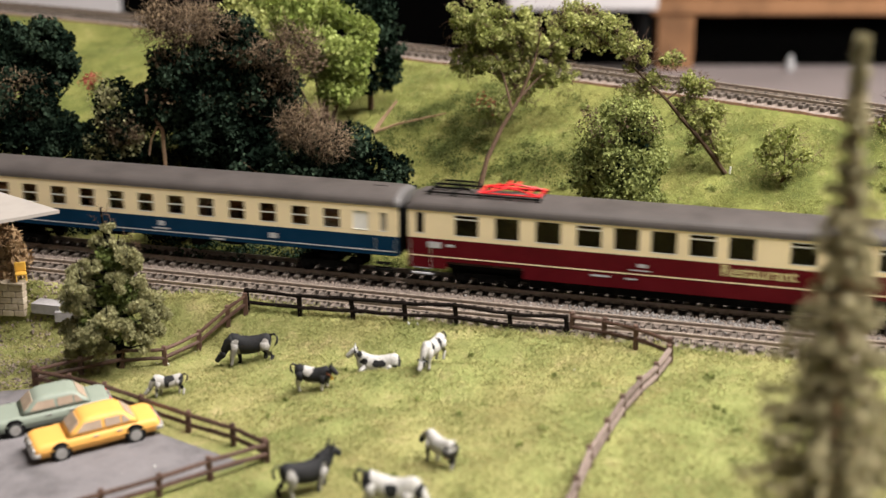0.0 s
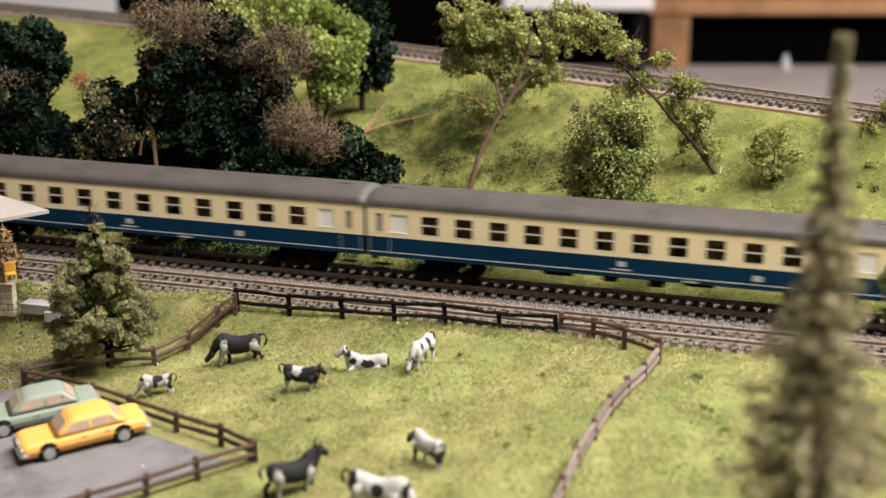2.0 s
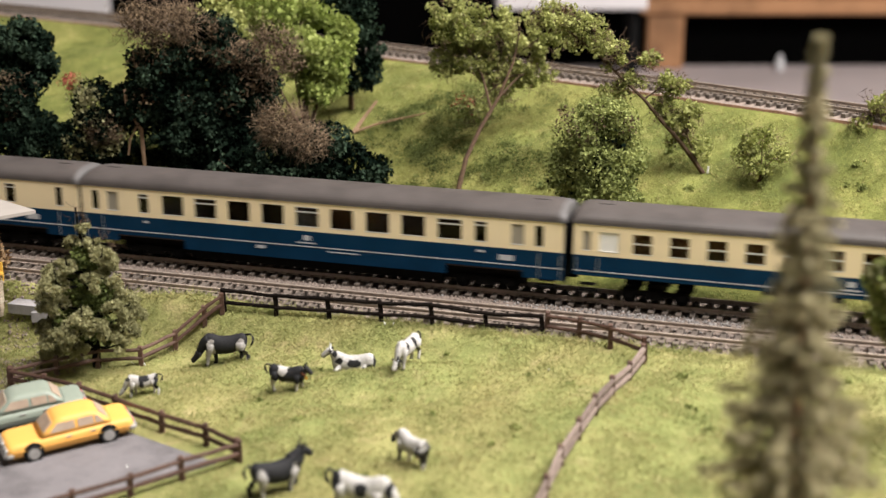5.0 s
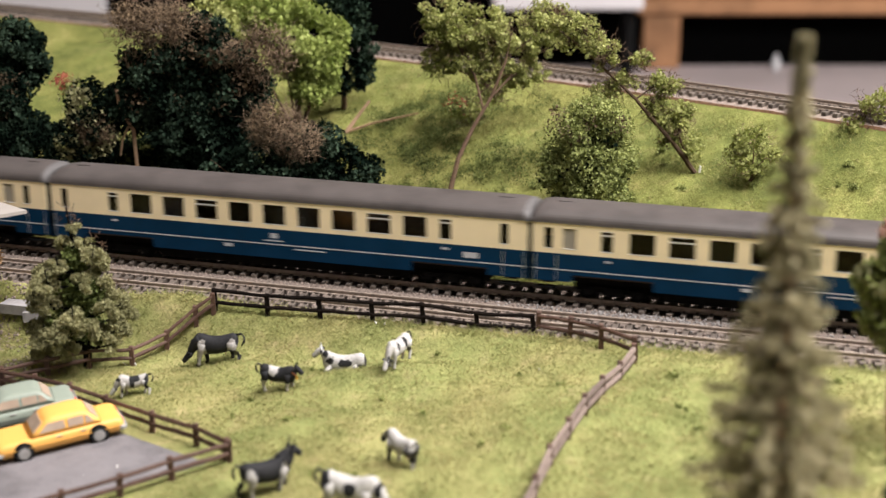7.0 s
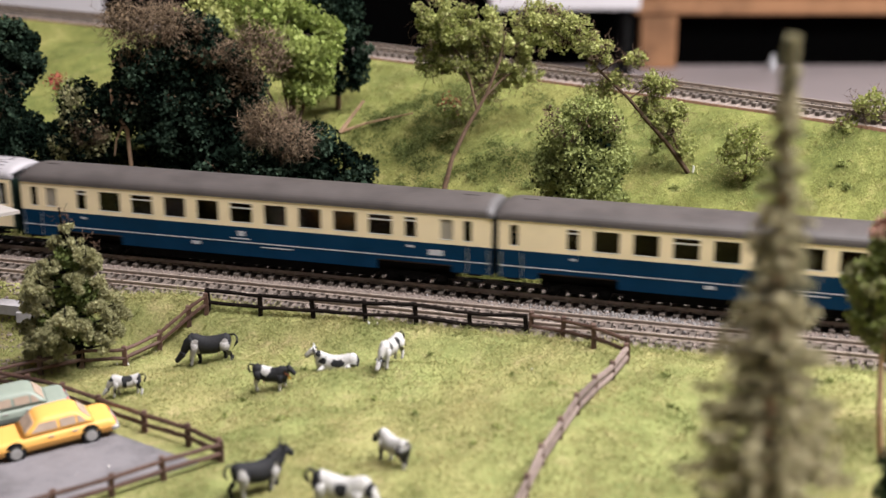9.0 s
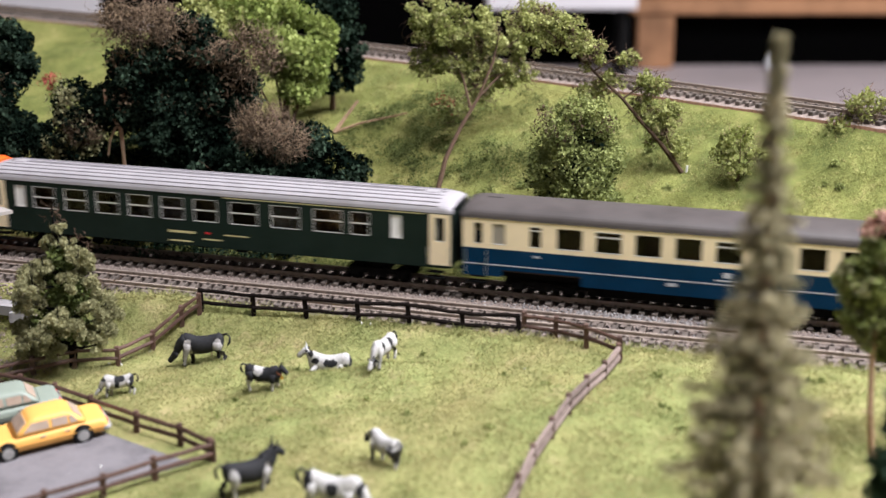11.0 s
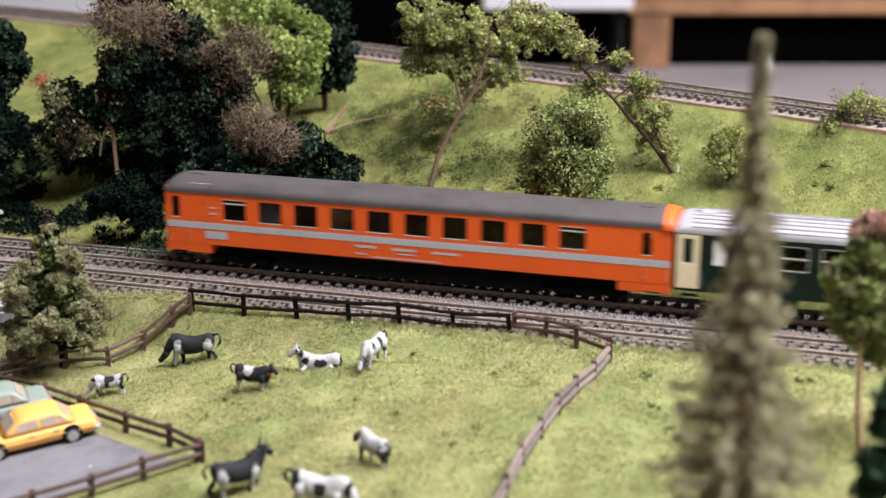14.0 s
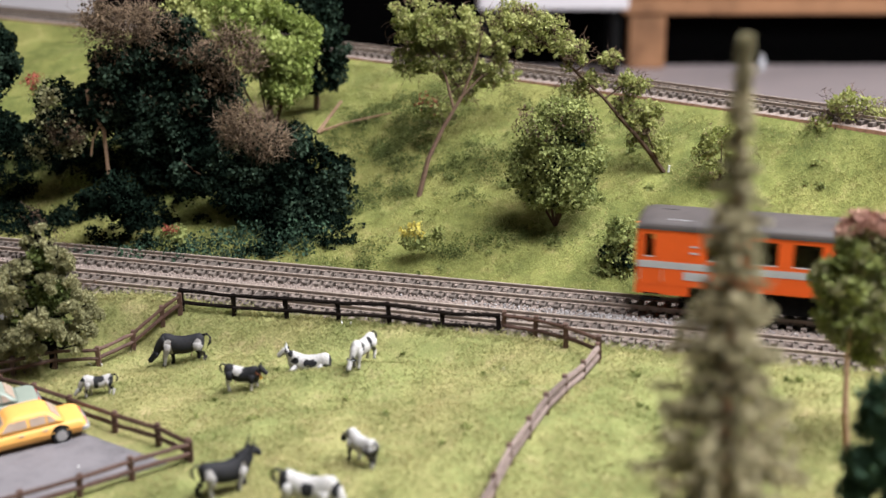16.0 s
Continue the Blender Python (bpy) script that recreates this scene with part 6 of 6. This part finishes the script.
def tufts():
    rng = np.random.default_rng(83)
    blobs = []
    for k in range(36):
        x, y = rng.uniform(-140, 230), rng.uniform(460, 640)
        if in_field(x, y, rng):
            blobs.append((x, y, land(x, y) + 0.4, rng.uniform(1.2, 3.2), rng.uniform(0.5, 1.0)))
    for k in range(130):
        x, y = rng.uniform(-150, 260), rng.uniform(690, 900)
        if on_hill(x, y, rng):
            blobs.append((x, y, land(x, y) + 0.5, rng.uniform(1.5, 4.5), rng.uniform(0.6, 1.6)))
    blobs.append((120, 571, land(120, 571) + 1, 3.0, 1.2))
    ob = leaves("clover_tufts", None, blobs, (0, 0, 0), 9000, 1.1, MID_LEAF, 84, clump=0.4, clusters=8, fill=0.1)
    tagged(ob, "small darker green flock tufts in the grass", "grass tufts", kind="stuff")


tufts()


# moss patches, spread so that they also paint the slope's shaded part
def moss():
    rng = np.random.default_rng(87)
    blobs = []
    while len(blobs) < 400:
        x, y = (rng.uniform(-265, -150), rng.uniform(850, 940)) if rng.random() < 0.2 else (rng.triangular(-55, -10, 140), rng.uniform(735, 930))
        s, n = to_track(x, y)
        if 20 < n < upper_line(s) - 30 and noise.noise((x * 0.025, y * 0.025, 51)) > -0.05:
            blobs.append((x, y, land(x, y) + 0.2, rng.uniform(4, 11), rng.uniform(0.3, 0.7)))
    tagged(leaves("moss_shade_patches", None, blobs, (0, 0, 0), 70000, 0.8, MOSS_SHADE, 88, clump=0.45, clusters=12, fill=0.1), "dark green patches for moss and tree shade on the slope", "moss", kind="stuff")


def rough_grass(x, y, rng):
    s, n = to_track(x, y)
    return n < -60 and noise.noise((x * 0.06, y * 0.06, 61)) > -0.1


moss()
fibres("rough_grass", 5000, (-300, -165, 625, 735), 2.0, 5.0, 89, "long yellowish rough grass near the yard", rough_grass)


def litter():
    rng = np.random.default_rng(85)
    vs, fs = [], []
    for x, y, r in ((-102, 592, 0.9), (-121, 525, 1.3), (-135, 520, 0.7), (62, 596, 1.0), (-146, 646, 1.4), (-140, 645, 0.9), (-17, 649, 1.2), (-13, 648, 0.9), (-128, 660, 1.0)):
        z = max(land(x, y), -14 + 0.08 * x) + 0.9
        p = rng.normal(size=(4, 3)) * r * 0.55 + (x, y, z)
        i = len(vs)
        vs += list(p)
        fs += [(i, i + 1, i + 2), (i, i + 3, i + 1), (i, i + 2, i + 3), (i + 1, i + 3, i + 2)]
    tagged(raw("litter", np.array(vs), np.array(fs), LINE_WHITE), "white crumbs scattered on grass and asphalt", "litter", kind="stuff")


litter()


motions()
